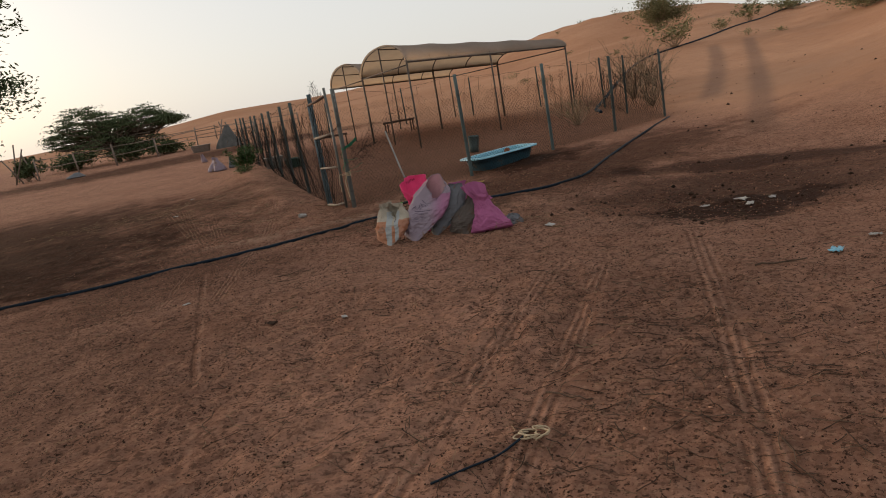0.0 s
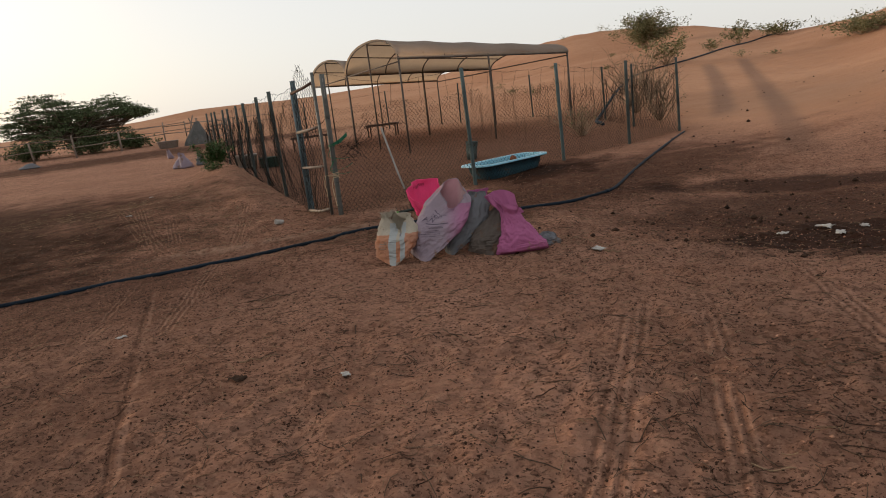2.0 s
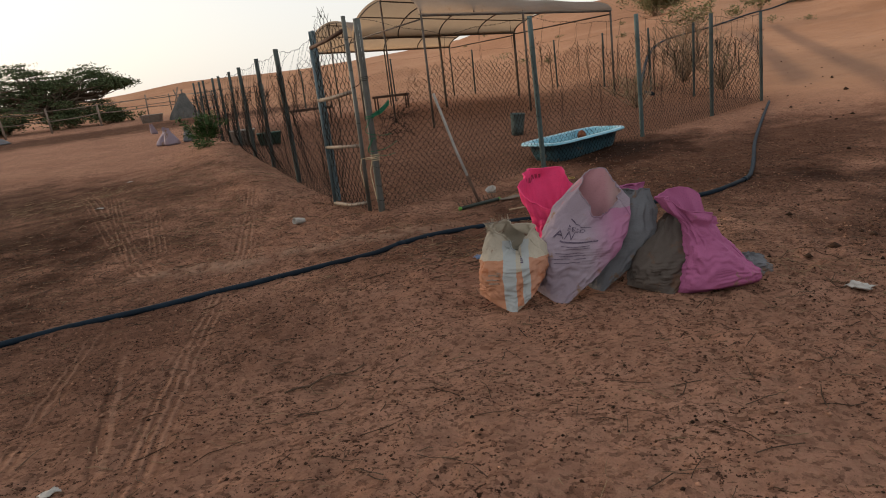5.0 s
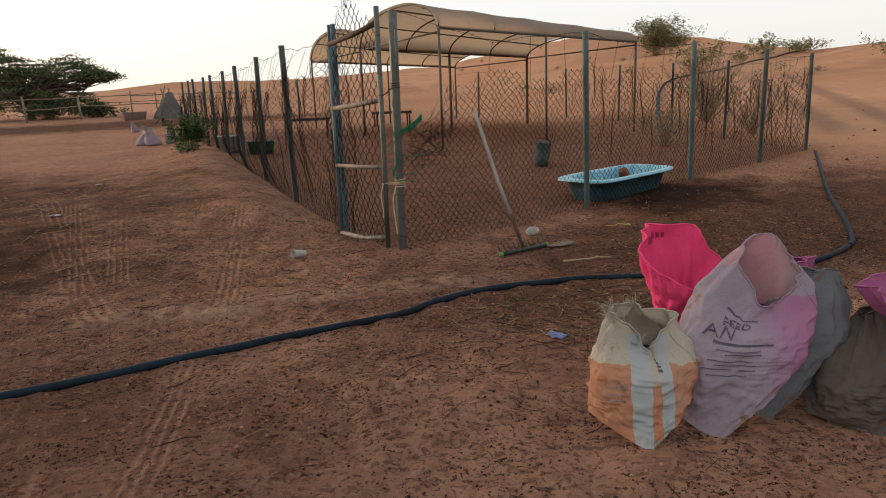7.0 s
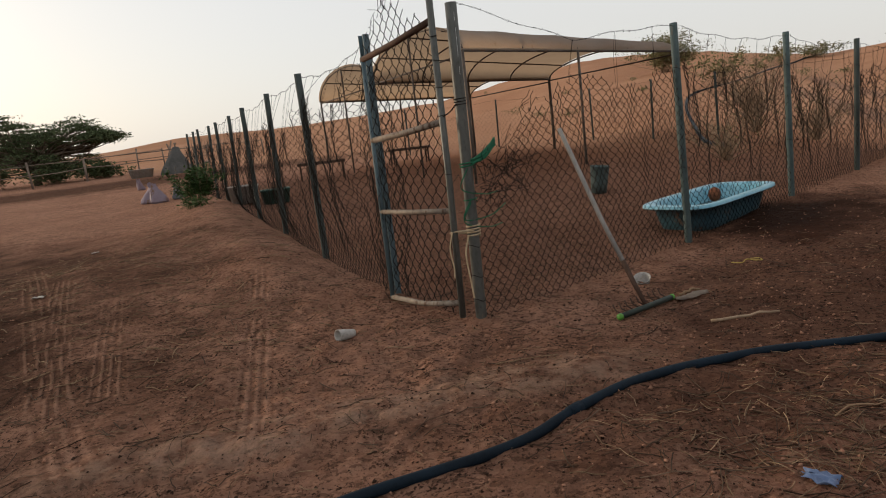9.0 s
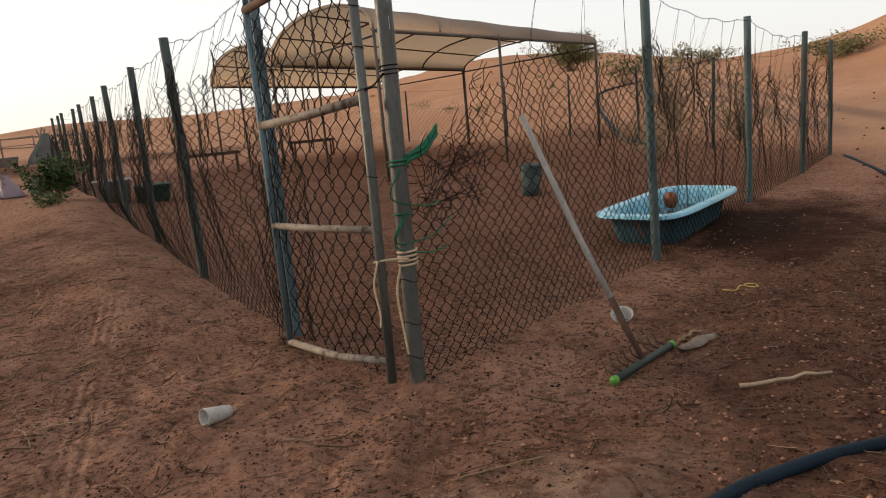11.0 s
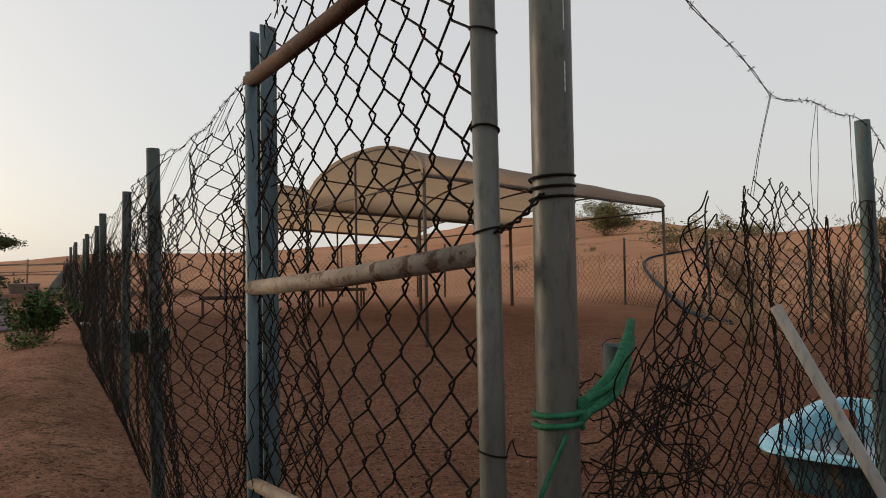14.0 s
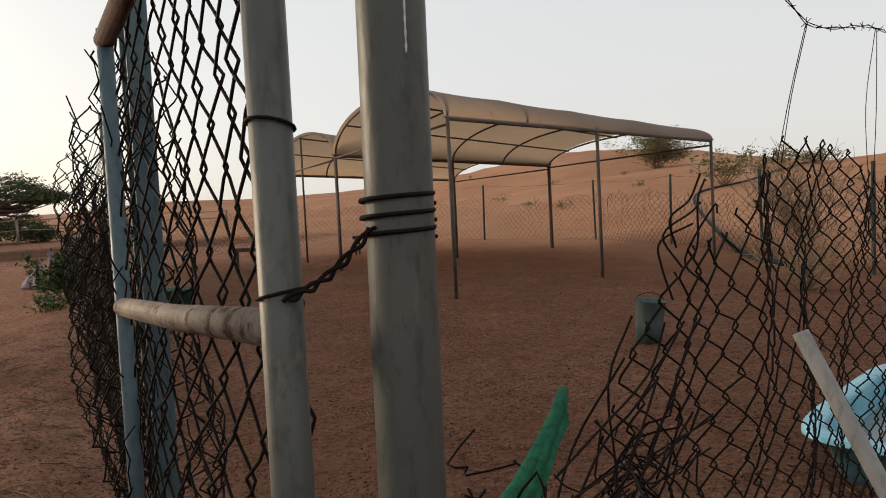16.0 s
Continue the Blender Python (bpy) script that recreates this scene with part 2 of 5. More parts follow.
    # dung-dark soil of the pen with shade painted in, and darker ground beside it
    pen = math_("MULTIPLY", math_("MULTIPLY", rng(math_("SUBTRACT", math_("MULTIPLY", math_("SUBTRACT", Y, 12.3), 1.0), math_("MULTIPLY", math_("ADD", X, 1.5), 0.79)), -1.1, 0.6),
                rng(math_("ADD", math_("MULTIPLY", math_("SUBTRACT", X, -2.1), 0.92), math_("MULTIPLY", math_("SUBTRACT", Y, 13.2), 0.385)), -0.5, 0.5)), rng(Y, 27.0, 33.0, 1.0, 0.0))
    pen = math_("MULTIPLY", pen, rng(X, 6.0, 8.0, 1.0, 0.0))
    # patches near the thorn tree are partly its shade put into the soil colour
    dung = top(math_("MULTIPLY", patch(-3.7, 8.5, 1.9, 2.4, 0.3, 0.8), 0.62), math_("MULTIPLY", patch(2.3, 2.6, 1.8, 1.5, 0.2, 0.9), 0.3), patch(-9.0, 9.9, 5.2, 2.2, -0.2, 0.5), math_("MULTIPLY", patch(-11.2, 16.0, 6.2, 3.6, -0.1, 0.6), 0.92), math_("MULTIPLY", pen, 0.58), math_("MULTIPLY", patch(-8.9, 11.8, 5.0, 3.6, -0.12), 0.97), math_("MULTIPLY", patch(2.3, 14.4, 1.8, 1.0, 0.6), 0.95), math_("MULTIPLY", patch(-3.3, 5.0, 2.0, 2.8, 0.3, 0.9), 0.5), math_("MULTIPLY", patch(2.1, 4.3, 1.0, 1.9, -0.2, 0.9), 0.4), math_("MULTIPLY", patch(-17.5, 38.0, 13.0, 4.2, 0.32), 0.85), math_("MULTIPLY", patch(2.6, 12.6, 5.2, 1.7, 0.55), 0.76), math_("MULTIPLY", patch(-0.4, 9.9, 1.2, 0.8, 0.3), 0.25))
    col = mix(math_("MULTIPLY", dung, rng(tex(1.9, 6, 0.7), 0.25, 0.6, 0.82, 1.0)), col, DUNG_SHADE)
    # two long dark streaks down the dune, their shade put into its colour
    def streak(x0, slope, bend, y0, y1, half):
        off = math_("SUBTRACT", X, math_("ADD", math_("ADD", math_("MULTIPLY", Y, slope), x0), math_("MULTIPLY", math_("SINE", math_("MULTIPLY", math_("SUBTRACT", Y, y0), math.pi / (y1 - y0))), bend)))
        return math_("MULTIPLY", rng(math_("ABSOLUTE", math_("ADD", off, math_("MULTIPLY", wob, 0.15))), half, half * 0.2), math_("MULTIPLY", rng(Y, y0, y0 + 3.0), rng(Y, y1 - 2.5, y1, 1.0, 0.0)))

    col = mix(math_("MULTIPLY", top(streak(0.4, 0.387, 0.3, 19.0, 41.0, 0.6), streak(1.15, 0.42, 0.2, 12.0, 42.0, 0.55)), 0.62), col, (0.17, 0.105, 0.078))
    # damp hollow, and wet soil beside the tub with its shadow painted in
    damp = top(math_("MULTIPLY", patch(2.15, 14.55, 0.95, 0.42, 0.65, 0.3), 0.95), patch(4.2, 8.2, 1.35, 0.95, 0.5, 0.3), math_("MULTIPLY", patch(5.6, 10.7, 2.3, 0.5, -0.5, 0.4), 0.9), math_("MULTIPLY", patch(4.8, 9.2, 2.5, 1.9, -0.2, 0.6), 0.82))
    col = mix(math_("MULTIPLY", damp, 0.95), col, DAMP_SHADE)
    # crumbs and trampled litter, with the shade of small hollows put into colour
    used = math_("SUBTRACT", 1.0, away)
    dry = math_("SUBTRACT", used, top(dung, damp), None, True)
    crumb_shade = math_("MULTIPLY", rng(tex(42, 3, 0.7), 0.555, 0.605), rng(tex(2.3, 5), 0.28, 0.58))
    col = mix(math_("MULTIPLY", math_("MULTIPLY", crumb_shade, used), 0.95), col, (0.020, 0.011, 0.007))
    bits = math_("MULTIPLY", rng(tex(19, 4, 0.78), 0.585, 0.62), rng(tex(0.9, 4), 0.32, 0.58))
    col = mix(math_("MULTIPLY", math_("MULTIPLY", bits, used), 0.75), col, (0.022, 0.012, 0.008))
    pale = rng(tex(22, 4, 0.75), 0.57, 0.66)
    col = mix(math_("MULTIPLY", math_("MULTIPLY", pale, dry), 0.5), col, (0.46, 0.27, 0.185))
    mottle = rng(tex(13, 6, 0.75), 0.42, 0.66)
    col = mix(math_("MULTIPLY", math_("MULTIPLY", mottle, dry), 0.42), col, SAND_C)
    chaff = math_("MULTIPLY", rng(tex(26, 3, 0.6, (1.0, 2.6, 1.0)), 0.64, 0.70), rng(tex(0.8, 4), 0.45, 0.7))
    col = mix(math_("MULTIPLY", math_("MULTIPLY", chaff, dry), 0.45), col, (0.30, 0.20, 0.125))

    # broken crust: irregular cells of paler and darker soil at two sizes
    bent = n.new("ShaderNodeVectorMath")
    bent.operation = "MULTIPLY_ADD"
    warp = n.new("ShaderNodeTexNoise")
    warp.inputs["Scale"].default_value, warp.inputs["Detail"].default_value = 24.0, 4.0
    l.new(pos, warp.inputs["Vector"])
    l.new(warp.outputs["Color"], bent.inputs[0])
    bent.inputs[1].default_value = (0.07, 0.07, 0.0)
    l.new(pos, bent.inputs[2])

    def cells(scale, stretch):
        mp = n.new("ShaderNodeMapping")
        mp.inputs["Scale"].default_value = stretch
        l.new(bent.outputs[0], mp.inputs[0])
        v = n.new("ShaderNodeTexVoronoi")
        v.voronoi_dimensions = "2D"
        v.inputs["Scale"].default_value = scale
        l.new(mp.outputs[0], v.inputs["Vector"])
        sp = n.new("ShaderNodeSeparateColor")
        l.new(v.outputs["Color"], sp.inputs[0])
        return sp.outputs[0], v.outputs["Distance"]

    crust_a, dist_a = cells(17.0, (1.0, 0.75, 1.0))
    crust_b, dist_b = cells(44.0, (0.8, 1.0, 1.0))
    torn_up = math_("MULTIPLY", used, rng(tex(1.1, 5, 0.6), 0.30, 0.55, 0.45, 1.0))
    col = mix(math_("MULTIPLY", math_("MULTIPLY", rng(crust_a, 0.70, 0.95), torn_up), 0.26), col, (0.085, 0.043, 0.028))
    col = mix(math_("MULTIPLY", math_("MULTIPLY", rng(crust_b, 0.72, 0.95), torn_up), 0.50), col, (0.050, 0.027, 0.018))
    col = mix(math_("MULTIPLY", math_("MULTIPLY", rng(crust_b, 0.30, 0.05), dry), 0.30), col, (0.44, 0.265, 0.18))
    pan = math_("MULTIPLY", rng(math_("ABSOLUTE", math_("ADD", math_("SUBTRACT", math_("SUBTRACT", Y, 11.15), math_("MULTIPLY", X, 0.18)), math_("MULTIPLY", wob, 0.3))), 0.34, 0.10), math_("MULTIPLY", rng(X, -4.4, -3.3), rng(X, -1.2, -0.2, 1.0, 0.0)))
    col = mix(math_("MULTIPLY", math_("MULTIPLY", pan, rng(tex(5, 5, 0.7), 0.38, 0.6)), 0.55), col, (0.44, 0.29, 0.21))

    # tyre tracks: ribbed bands along gently bent lines
    def track(x0, slope, bend, half, y0, y1, waves):
        off = math_("SUBTRACT", X, math_("ADD", math_("ADD", math_("MULTIPLY", Y, slope), x0), math_("MULTIPLY", math_("SINE", math_("MULTIPLY", Y, 0.45)), bend)))
        band = math_("MULTIPLY", rng(math_("ABSOLUTE", off), half, half * 0.3), math_("MULTIPLY", rng(Y, y0, y0 + 1.2), rng(Y, y1 - 1.5, y1, 1.0, 0.0)))
        ribs = math_("MULTIPLY", math_("SINE", math_("MULTIPLY", math_("ADD", off, math_("MULTIPLY", wob, 0.03)), 1.7 * waves / half)), math_("ADD", 0.62, math_("MULTIPLY", tex(14, 3, 0.6), 0.5)))
        broken = rng(tex(1.5, 5, 0.65), 0.32, 0.56)
        return math_("MULTIPLY", band, broken), math_("MULTIPLY", math_("MULTIPLY", band, broken), ribs)

    tracks = [track(-0.1, -0.345, 0.05, 0.07, 1.0, 9.5, 2.5), track(-0.75, 0.37, 0.05, 0.17, 0.5, 7.0, 9.0), track(1.16, 0.285, 0.06, 0.16, 0.5, 7.5, 9.0), track(-1.22, -0.155, 0.03, 0.15, 5.5, 10.4, 10.0),
              track(2.95, -0.62, 0.12, 0.30, 9.8, 17.5, 12.0), track(-0.55, -0.211, 0.03, 0.17, 9.9, 15.0, 10.0), track(1.26, -0.485, 0.03, 0.22, 10.6, 16.0, 13.0), track(0.90, -0.42, 0.03, 0.20, 10.6, 15.0, 12.0),
              track(-1.42, -0.223, 0.03, 0.10, 6.0, 9.6, 6.0), track(-0.10, 0.345, 0.04, 0.15, 0.5, 6.5, 9.0)]
    press = top(*[t[0] for t in tracks])
    rib = tracks[0][1]
    for t in tracks[1:]:
        rib = math_("ADD", rib, t[1])
    # shade in the rib grooves and light on their crests, put into the colour
    col = mix(math_("MULTIPLY", rng(rib, -0.05, -0.6), 0.40), col, (0.11, 0.054, 0.034))
    col = mix(math_("MULTIPLY", rng(rib, 0.1, 0.7), 0.30), col, (0.43, 0.25, 0.17))
    l.new(col, bs.inputs["Base Color"])
    rough = math_("SUBTRACT", 0.95, math_("MULTIPLY", damp, 0.25))
    l.new(rough, bs.inputs["Roughness"])
    bs.inputs["Specular IOR Level"].default_value = 0.02
    # relief
    trod = math_("ADD", math_("MULTIPLY", tex(9, 6, 0.72), 0.085), math_("MULTIPLY", tex(45, 5, 0.7), 0.022))
    vor = n.new("ShaderNodeTexVoronoi")
    vor.inputs["Scale"].default_value = 5.0
    l.new(pos, vor.inputs["Vector"])
    prints = math_("MULTIPLY", rng(vor.outputs["Distance"], 0.05, 0.34), 0.022)
    h_used = math_("MULTIPLY", math_("ADD", trod, prints), rng(press, 0.0, 1.0, 1.0, 0.6))
    ripple = math_("ADD", math_("MULTIPLY", tex(3.0, 3, 0.5, (1.0, 3.0, 1.0), 0.6), 0.05), math_("MULTIPLY", tex(0.7, 4), 0.16))
    crust_h = math_("MULTIPLY", math_("ADD", math_("MULTIPLY", crust_a, 0.008), math_("MULTIPLY", crust_b, 0.005)), used)
    hgt = math_("ADD", crust_h, math_("ADD", math_("ADD", math_("MULTIPLY", h_used, used), math_("MULTIPLY", ripple, away)), math_("ADD", math_("MULTIPLY", rib, 0.015), math_("MULTIPLY", press, -0.010))))
    bp = n.new("ShaderNodeBump")
    bp.inputs["Strength"].default_value, bp.inputs["Distance"].default_value = 1.0, 1.35
    l.new(hgt, bp.inputs["Height"])
    l.new(bp.outputs["Normal"], bs.inputs["Normal"])
    return m


SAND = sand_material()

POST = surface("post_paint", (0.052, 0.074, 0.075), (0.105, 0.142, 0.140), 5, 0.6, 0.1, 0.25, 70, ((0.12, 0.075, 0.05), 1.6, 0.60), rand=0.12, stretch=(1, 1, 0.35))
BLUE_POST = surface("blue_post_paint", (0.065, 0.105, 0.125), (0.125, 0.185, 0.21), 5, 0.55, 0.1, 0.3, 60, ((0.10, 0.07, 0.055), 1.4, 0.58), stretch=(1, 1, 0.35))
DARK_POST = surface("dark_post", (0.036, 0.046, 0.045), (0.075, 0.090, 0.086), 5, 0.7, 0.0, 0.3, 60, ((0.16, 0.10, 0.07), 1.5, 0.6), rand=0.2, stretch=(1, 1, 0.35))
PIPE = surface("galvanised_pipe", (0.058, 0.062, 0.057), (0.122, 0.128, 0.118), 4, 0.5, 0.2, 0.12, 50, ((0.18, 0.15, 0.12), 1.5, 0.61), stretch=(1, 1, 0.4))
PALE_PIPE = surface("pale_rail_paint", (0.135, 0.110, 0.090), (0.255, 0.220, 0.182), 9, 0.65, 0.0, 0.35, 70, ((0.085, 0.052, 0.036), 1.6, 0.55))
RUST = surface("rusty_rail", (0.055, 0.034, 0.026), (0.11, 0.070, 0.052), 9, 0.8, 0.1, 0.4, 70)
WIRE = surface("dull_wire", (0.006, 0.005, 0.004), (0.016, 0.012, 0.010), 12, 0.75, 0.0, 0.0, 80)
SHED_STEEL = surface("shed_pipe", (0.065, 0.055, 0.048), (0.13, 0.11, 0.095), 4, 0.6, 0.2, 0.15, 50, ((0.15, 0.08, 0.05), 1.4, 0.58))
TARP = surface("tarp_cloth", (0.24, 0.215, 0.185), (0.33, 0.295, 0.255), 1.2, 0.85, 0.0, 0.15, 40, ((0.17, 0.145, 0.12), 2.5, 0.62))
glow = TARP.node_tree.nodes.new("ShaderNodeBsdfTranslucent")
glow.inputs[0].default_value = (0.52, 0.37, 0.24, 1)
blend = TARP.node_tree.nodes.new("ShaderNodeMixShader")
blend.inputs[0].default_value = 0.48
TARP.node_tree.links.new(TARP.node_tree.nodes["Principled BSDF"].outputs[0], blend.inputs[1])
TARP.node_tree.links.new(glow.outputs[0], blend.inputs[2])
TARP.node_tree.links.new(blend.outputs[0], TARP.node_tree.nodes["Material Output"].inputs[0])
HOSE = surface("black_hose", (0.005, 0.009, 0.014), (0.010, 0.021, 0.034), 3, 0.62, 0.0, 0.1, 40, ((0.06, 0.038, 0.028), 2.2, 0.68))
BARK = surface("bark", (0.10, 0.075, 0.055), (0.19, 0.145, 0.11), 6, 0.9, 0.0, 0.5, 40)
DRY_WOOD = surface("dry_branch", (0.20, 0.14, 0.095), (0.34, 0.25, 0.17), 5, 0.85, 0.0, 0.3, 40, island=0.25)
LEAF = surface("acacia_leaf", (0.055, 0.075, 0.035), (0.10, 0.125, 0.058), 2.5, 0.7, 0.0, 0.0, 30, island=0.35)
SCRUB = surface("scrub_leaf", (0.13, 0.13, 0.065), (0.22, 0.20, 0.10), 2.5, 0.8, 0.0, 0.0, 30, island=0.3)
GREEN = surface("green_bush_leaf", (0.030, 0.060, 0.018), (0.062, 0.105, 0.034), 3, 0.65, 0.0, 0.0, 30, island=0.35)
STRAW = surface("straw", (0.15, 0.095, 0.056), (0.27, 0.185, 0.115), 9, 0.8, 0.0, 0.0, 60, island=0.5)
TWIG = surface("twig", (0.045, 0.028, 0.019), (0.13, 0.085, 0.058), 9, 0.85, 0.0, 0.0, 60, island=0.4)
DUNG_CLOD = surface("dung_clod", (0.020, 0.012, 0.008), (0.060, 0.034, 0.022), 12, 0.95, 0.0, 0.2, 60, island=0.35)
SAND_CLOD = surface("sand_clod", (0.23, 0.12, 0.077), (0.36, 0.195, 0.13), 12, 0.95, 0.0, 0.2, 60, island=0.2)

# ---- ground ----
def graded(a, b, step, grow, limit):
    mid = list(np.arange(a, b + step / 2, step))
    up, d, v = [], step, mid[-1]
    while v < limit:
        d *= grow
        v += d
        up.append(v)
    down, d, v = [], step, mid[0]
    while v > -limit:
        d *= grow
        v -= d
        down.append(v)
    return np.array(down[::-1] + mid + up)


gx, gy = graded(-3.6, 3.4, 0.030, 1.042, 2500), graded(1.6, 13.4, 0.030, 1.042, 2500)
GX, GY = np.meshgrid(gx, gy)
sheet = Geo().grid(np.stack([GX, GY, ground(GX, GY)], -1))
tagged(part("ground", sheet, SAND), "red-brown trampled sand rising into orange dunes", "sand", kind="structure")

# ---- fence: posts, mesh and barbed wire ----
LEFT = [(-2.112, 13.19, 1.845), (-3.0, 15.17, 1.83), (-3.885, 17.38, 1.86), (-4.65, 19.15, 1.84), (-5.52, 21.3, 1.88), (-6.3, 23.2, 1.9), (-7.1, 25.1, 1.95), (-7.9, 27.0, 2.0), (-8.7, 28.9, 2.05), (-9.5, 30.8, 2.1)]
RIGHT = [(-1.475, 12.14, 1.83), (0.85, 13.97, 1.77), (2.86, 15.6, 1.73), (4.69, 17.06, 1.67), (6.44, 18.6, 1.66)]
BACK = [(6.44, 18.6, 1.66), (6.1, 21.4, 1.72), (6.1, 24.6, 1.85), (5.6, 28.0, 2.0), (4.6, 31.2, 2.1), (1.5, 33.6, 2.2), (-2.0, 35.2, 2.3), (-6.0, 34.5, 2.2), (-9.5, 30.8, 2.1)]


def post(name, x, y, top, radius, material, label, lean=(0, 0), sides=12, group="fence posts", ties=(0.35, 0.8)):
    z = gz(x, y)
    ob = thing(name, label, "fence post", group, pose(x, y, z))
    h = top - z
    pts = [(lean[0] * k, lean[1] * k, -0.25 + (h + 0.25) * k) for k in np.linspace(0, 1, 7)]
    part("shaft", Geo().tube(pts, radius, sides), material, ob)
    ring = lambda zz: Geo().tube([(radius * 1.12 * math.cos(a), radius * 1.12 * math.sin(a), zz + 0.012 * math.sin(a * 2)) for a in np.linspace(0, 2 * math.pi, 13)], 0.0022, 4)
    for k in ties:
        part("wire_tie", ring(h * k), WIRE, ob).location = (lean[0] * k, lean[1] * k, 0)
    return ob


post("fence_post", *RIGHT[0], 0.041, PIPE, "grey galvanised steel gate post with wire ties", (0.02, 0.0), 20, ties=(0.06, 0.14, 0.24))
for k, (x, y, top) in enumerate(RIGHT[1:]):
    post("fence_post", x, y, top, 0.037 if k < 3 else 0.033, POST if k < 2 else DARK_POST, "weathered blue-grey pipe fence post in sand", ((-0.04, -0.02, 0.02, -0.02)[k], 0.0))
for k, (x, y, top) in enumerate(LEFT[1:]):
    post("fence_post", x, y, top, 0.040 if k < 3 else 0.036, DARK_POST, "dark weathered fence post with sagging chain-link", ((-0.03, 0.02, -0.03, 0.03, -0.02, 0.05, -0.04, 0.02, 0.0)[k], 0.0))
for k, (x, y, top) in enumerate(BACK[1:-1]):
    post("fence_post", x, y, top, 0.032, DARK_POST, "thin dark fence post at the back of the pen", (0.03 * (-1) ** k, 0.0), 8)

gp = scene.objects["fence_post"]
SCRATCH = surface("bare_zinc", (0.45, 0.46, 0.46), (0.60, 0.61, 0.60), 30, 0.45, 0.3, 0.2, 80)
for a, z0, z1 in ((-1.20, 1.86, 2.06), (-1.18, 1.74, 1.80), (-1.22, 2.10, 2.16)):
    rows = [[(0.02 * z / 2.3 + 0.0418 * math.cos(a + d * (1 if i % 2 else 0.5)), 0.0418 * math.sin(a + d * (1 if i % 2 else 0.5)), z) for d in (-0.04, 0.04)] for i, z in enumerate(np.linspace(z0, z1, 9))]
    part("scratch", Geo().grid(rows), SCRATCH, gp, "bare bright scratch")

# hinge post of the gate: an old channel section
hx, hy, htop = LEFT[0]
hz = gz(hx, hy)
gate_dir = Vector((RIGHT[0][0] - hx, RIGHT[0][1] - hy, 0)).normalized()
gate_yaw = math.degrees(math.atan2(gate_dir.y, gate_dir.x))
hinge = thing("fence_post", "blue-grey steel channel post carrying the gate", "fence post", "fence posts", pose(hx, hy, hz, 0, 0, gate_yaw))
part("web", Geo().box(pose(0, 0, (htop - hz) / 2 - 0.12), (0.085, 0.016, htop - hz + 0.25)), BLUE_POST, hinge, smooth=False)
for sgn in (-1, 1):
    part("flange", Geo().box(pose(sgn * 0.040, -0.028, (htop - hz) / 2 - 0.12), (0.009, 0.045, htop - hz + 0.25)), BLUE_POST, hinge, smooth=False)


def link_mesh(point, length, low, high, pitch=0.082, rise=0.043, wire=0.00165, seed=0, sides=3):
    """Chain-link: zigzag strands side by side, hooked round one another at each bend. point(s, h) gives the place at s metres along and h metres up; low(s), high(s) bound the strands."""
    geo = Geo()
    rng = np.random.RandomState(seed)
    count = int(length / pitch)
    for k in range(count):
        s0 = (k + 0.5) * pitch
        a, b = low(s0), high(s0)
        steps = max(2, int((b - a) / rise))
        i = np.arange(steps + 1)
        side = np.where((i + k) % 2 == 0, -1.0, 1.0)
        s = np.repeat(s0 + side * pitch * 0.515, 2)
        h = np.repeat(a + i * rise, 2) + np.tile((-0.13, 0.13), steps + 1) * rise
        deep = np.repeat(side, 2) * np.tile((-1.0, 1.0), steps + 1) * wire * 1.2
        s = s + np.repeat(side, 2) * wire * 0.8
        pts = np.array([point(ss, hh, dd) for ss, hh, dd in zip(s, h, deep)])
        jit = np.repeat(rng.normal(0, 0.0028, (steps + 1, 3)), 2, axis=0)
        geo.tube(pts + jit, wire, sides, caps=False)
    return geo


def barb_wire(a, b, sag, seed, barbs=True):
    """Two twisted strands from post to post with barbs and a little slack."""
    rng = np.random.RandomState(seed)
    a, b = np.array(a, float), np.array(b, float)
    n = max(12, int(np.linalg.norm(b - a) * 22))
    t = np.linspace(0, 1, n)
    line = a + (b - a) * t[:, None]
    line[:, 2] -= (sag * 4 * t * (1 - t) if sag < 0.15 else sag * np.where(t < 0.44, t / 0.44, ((1 - t) / 0.56) ** 1.3)) + 0.010 * np.sin(t * 23 + seed)
    geo = Geo()
    for ph in (0, math.pi):
        w = line.copy()
        ang = t * n * 0.9 + ph
        w[:, 2] += 0.0032 * np.sin(ang)
        w[:, 0] += 0.0032 * np.cos(ang)
        geo.tube(w, 0.0014, 3, caps=False)
    if barbs:
        for i in range(2, n - 1, 2):
            for _ in range(2):
                d = rng.normal(0, 1, 3)
                d /= np.linalg.norm(d)
                geo.tube([line[i] - d * 0.014, line[i] + d * 0.014], 0.0011, 3, caps=False)
    return geo, line


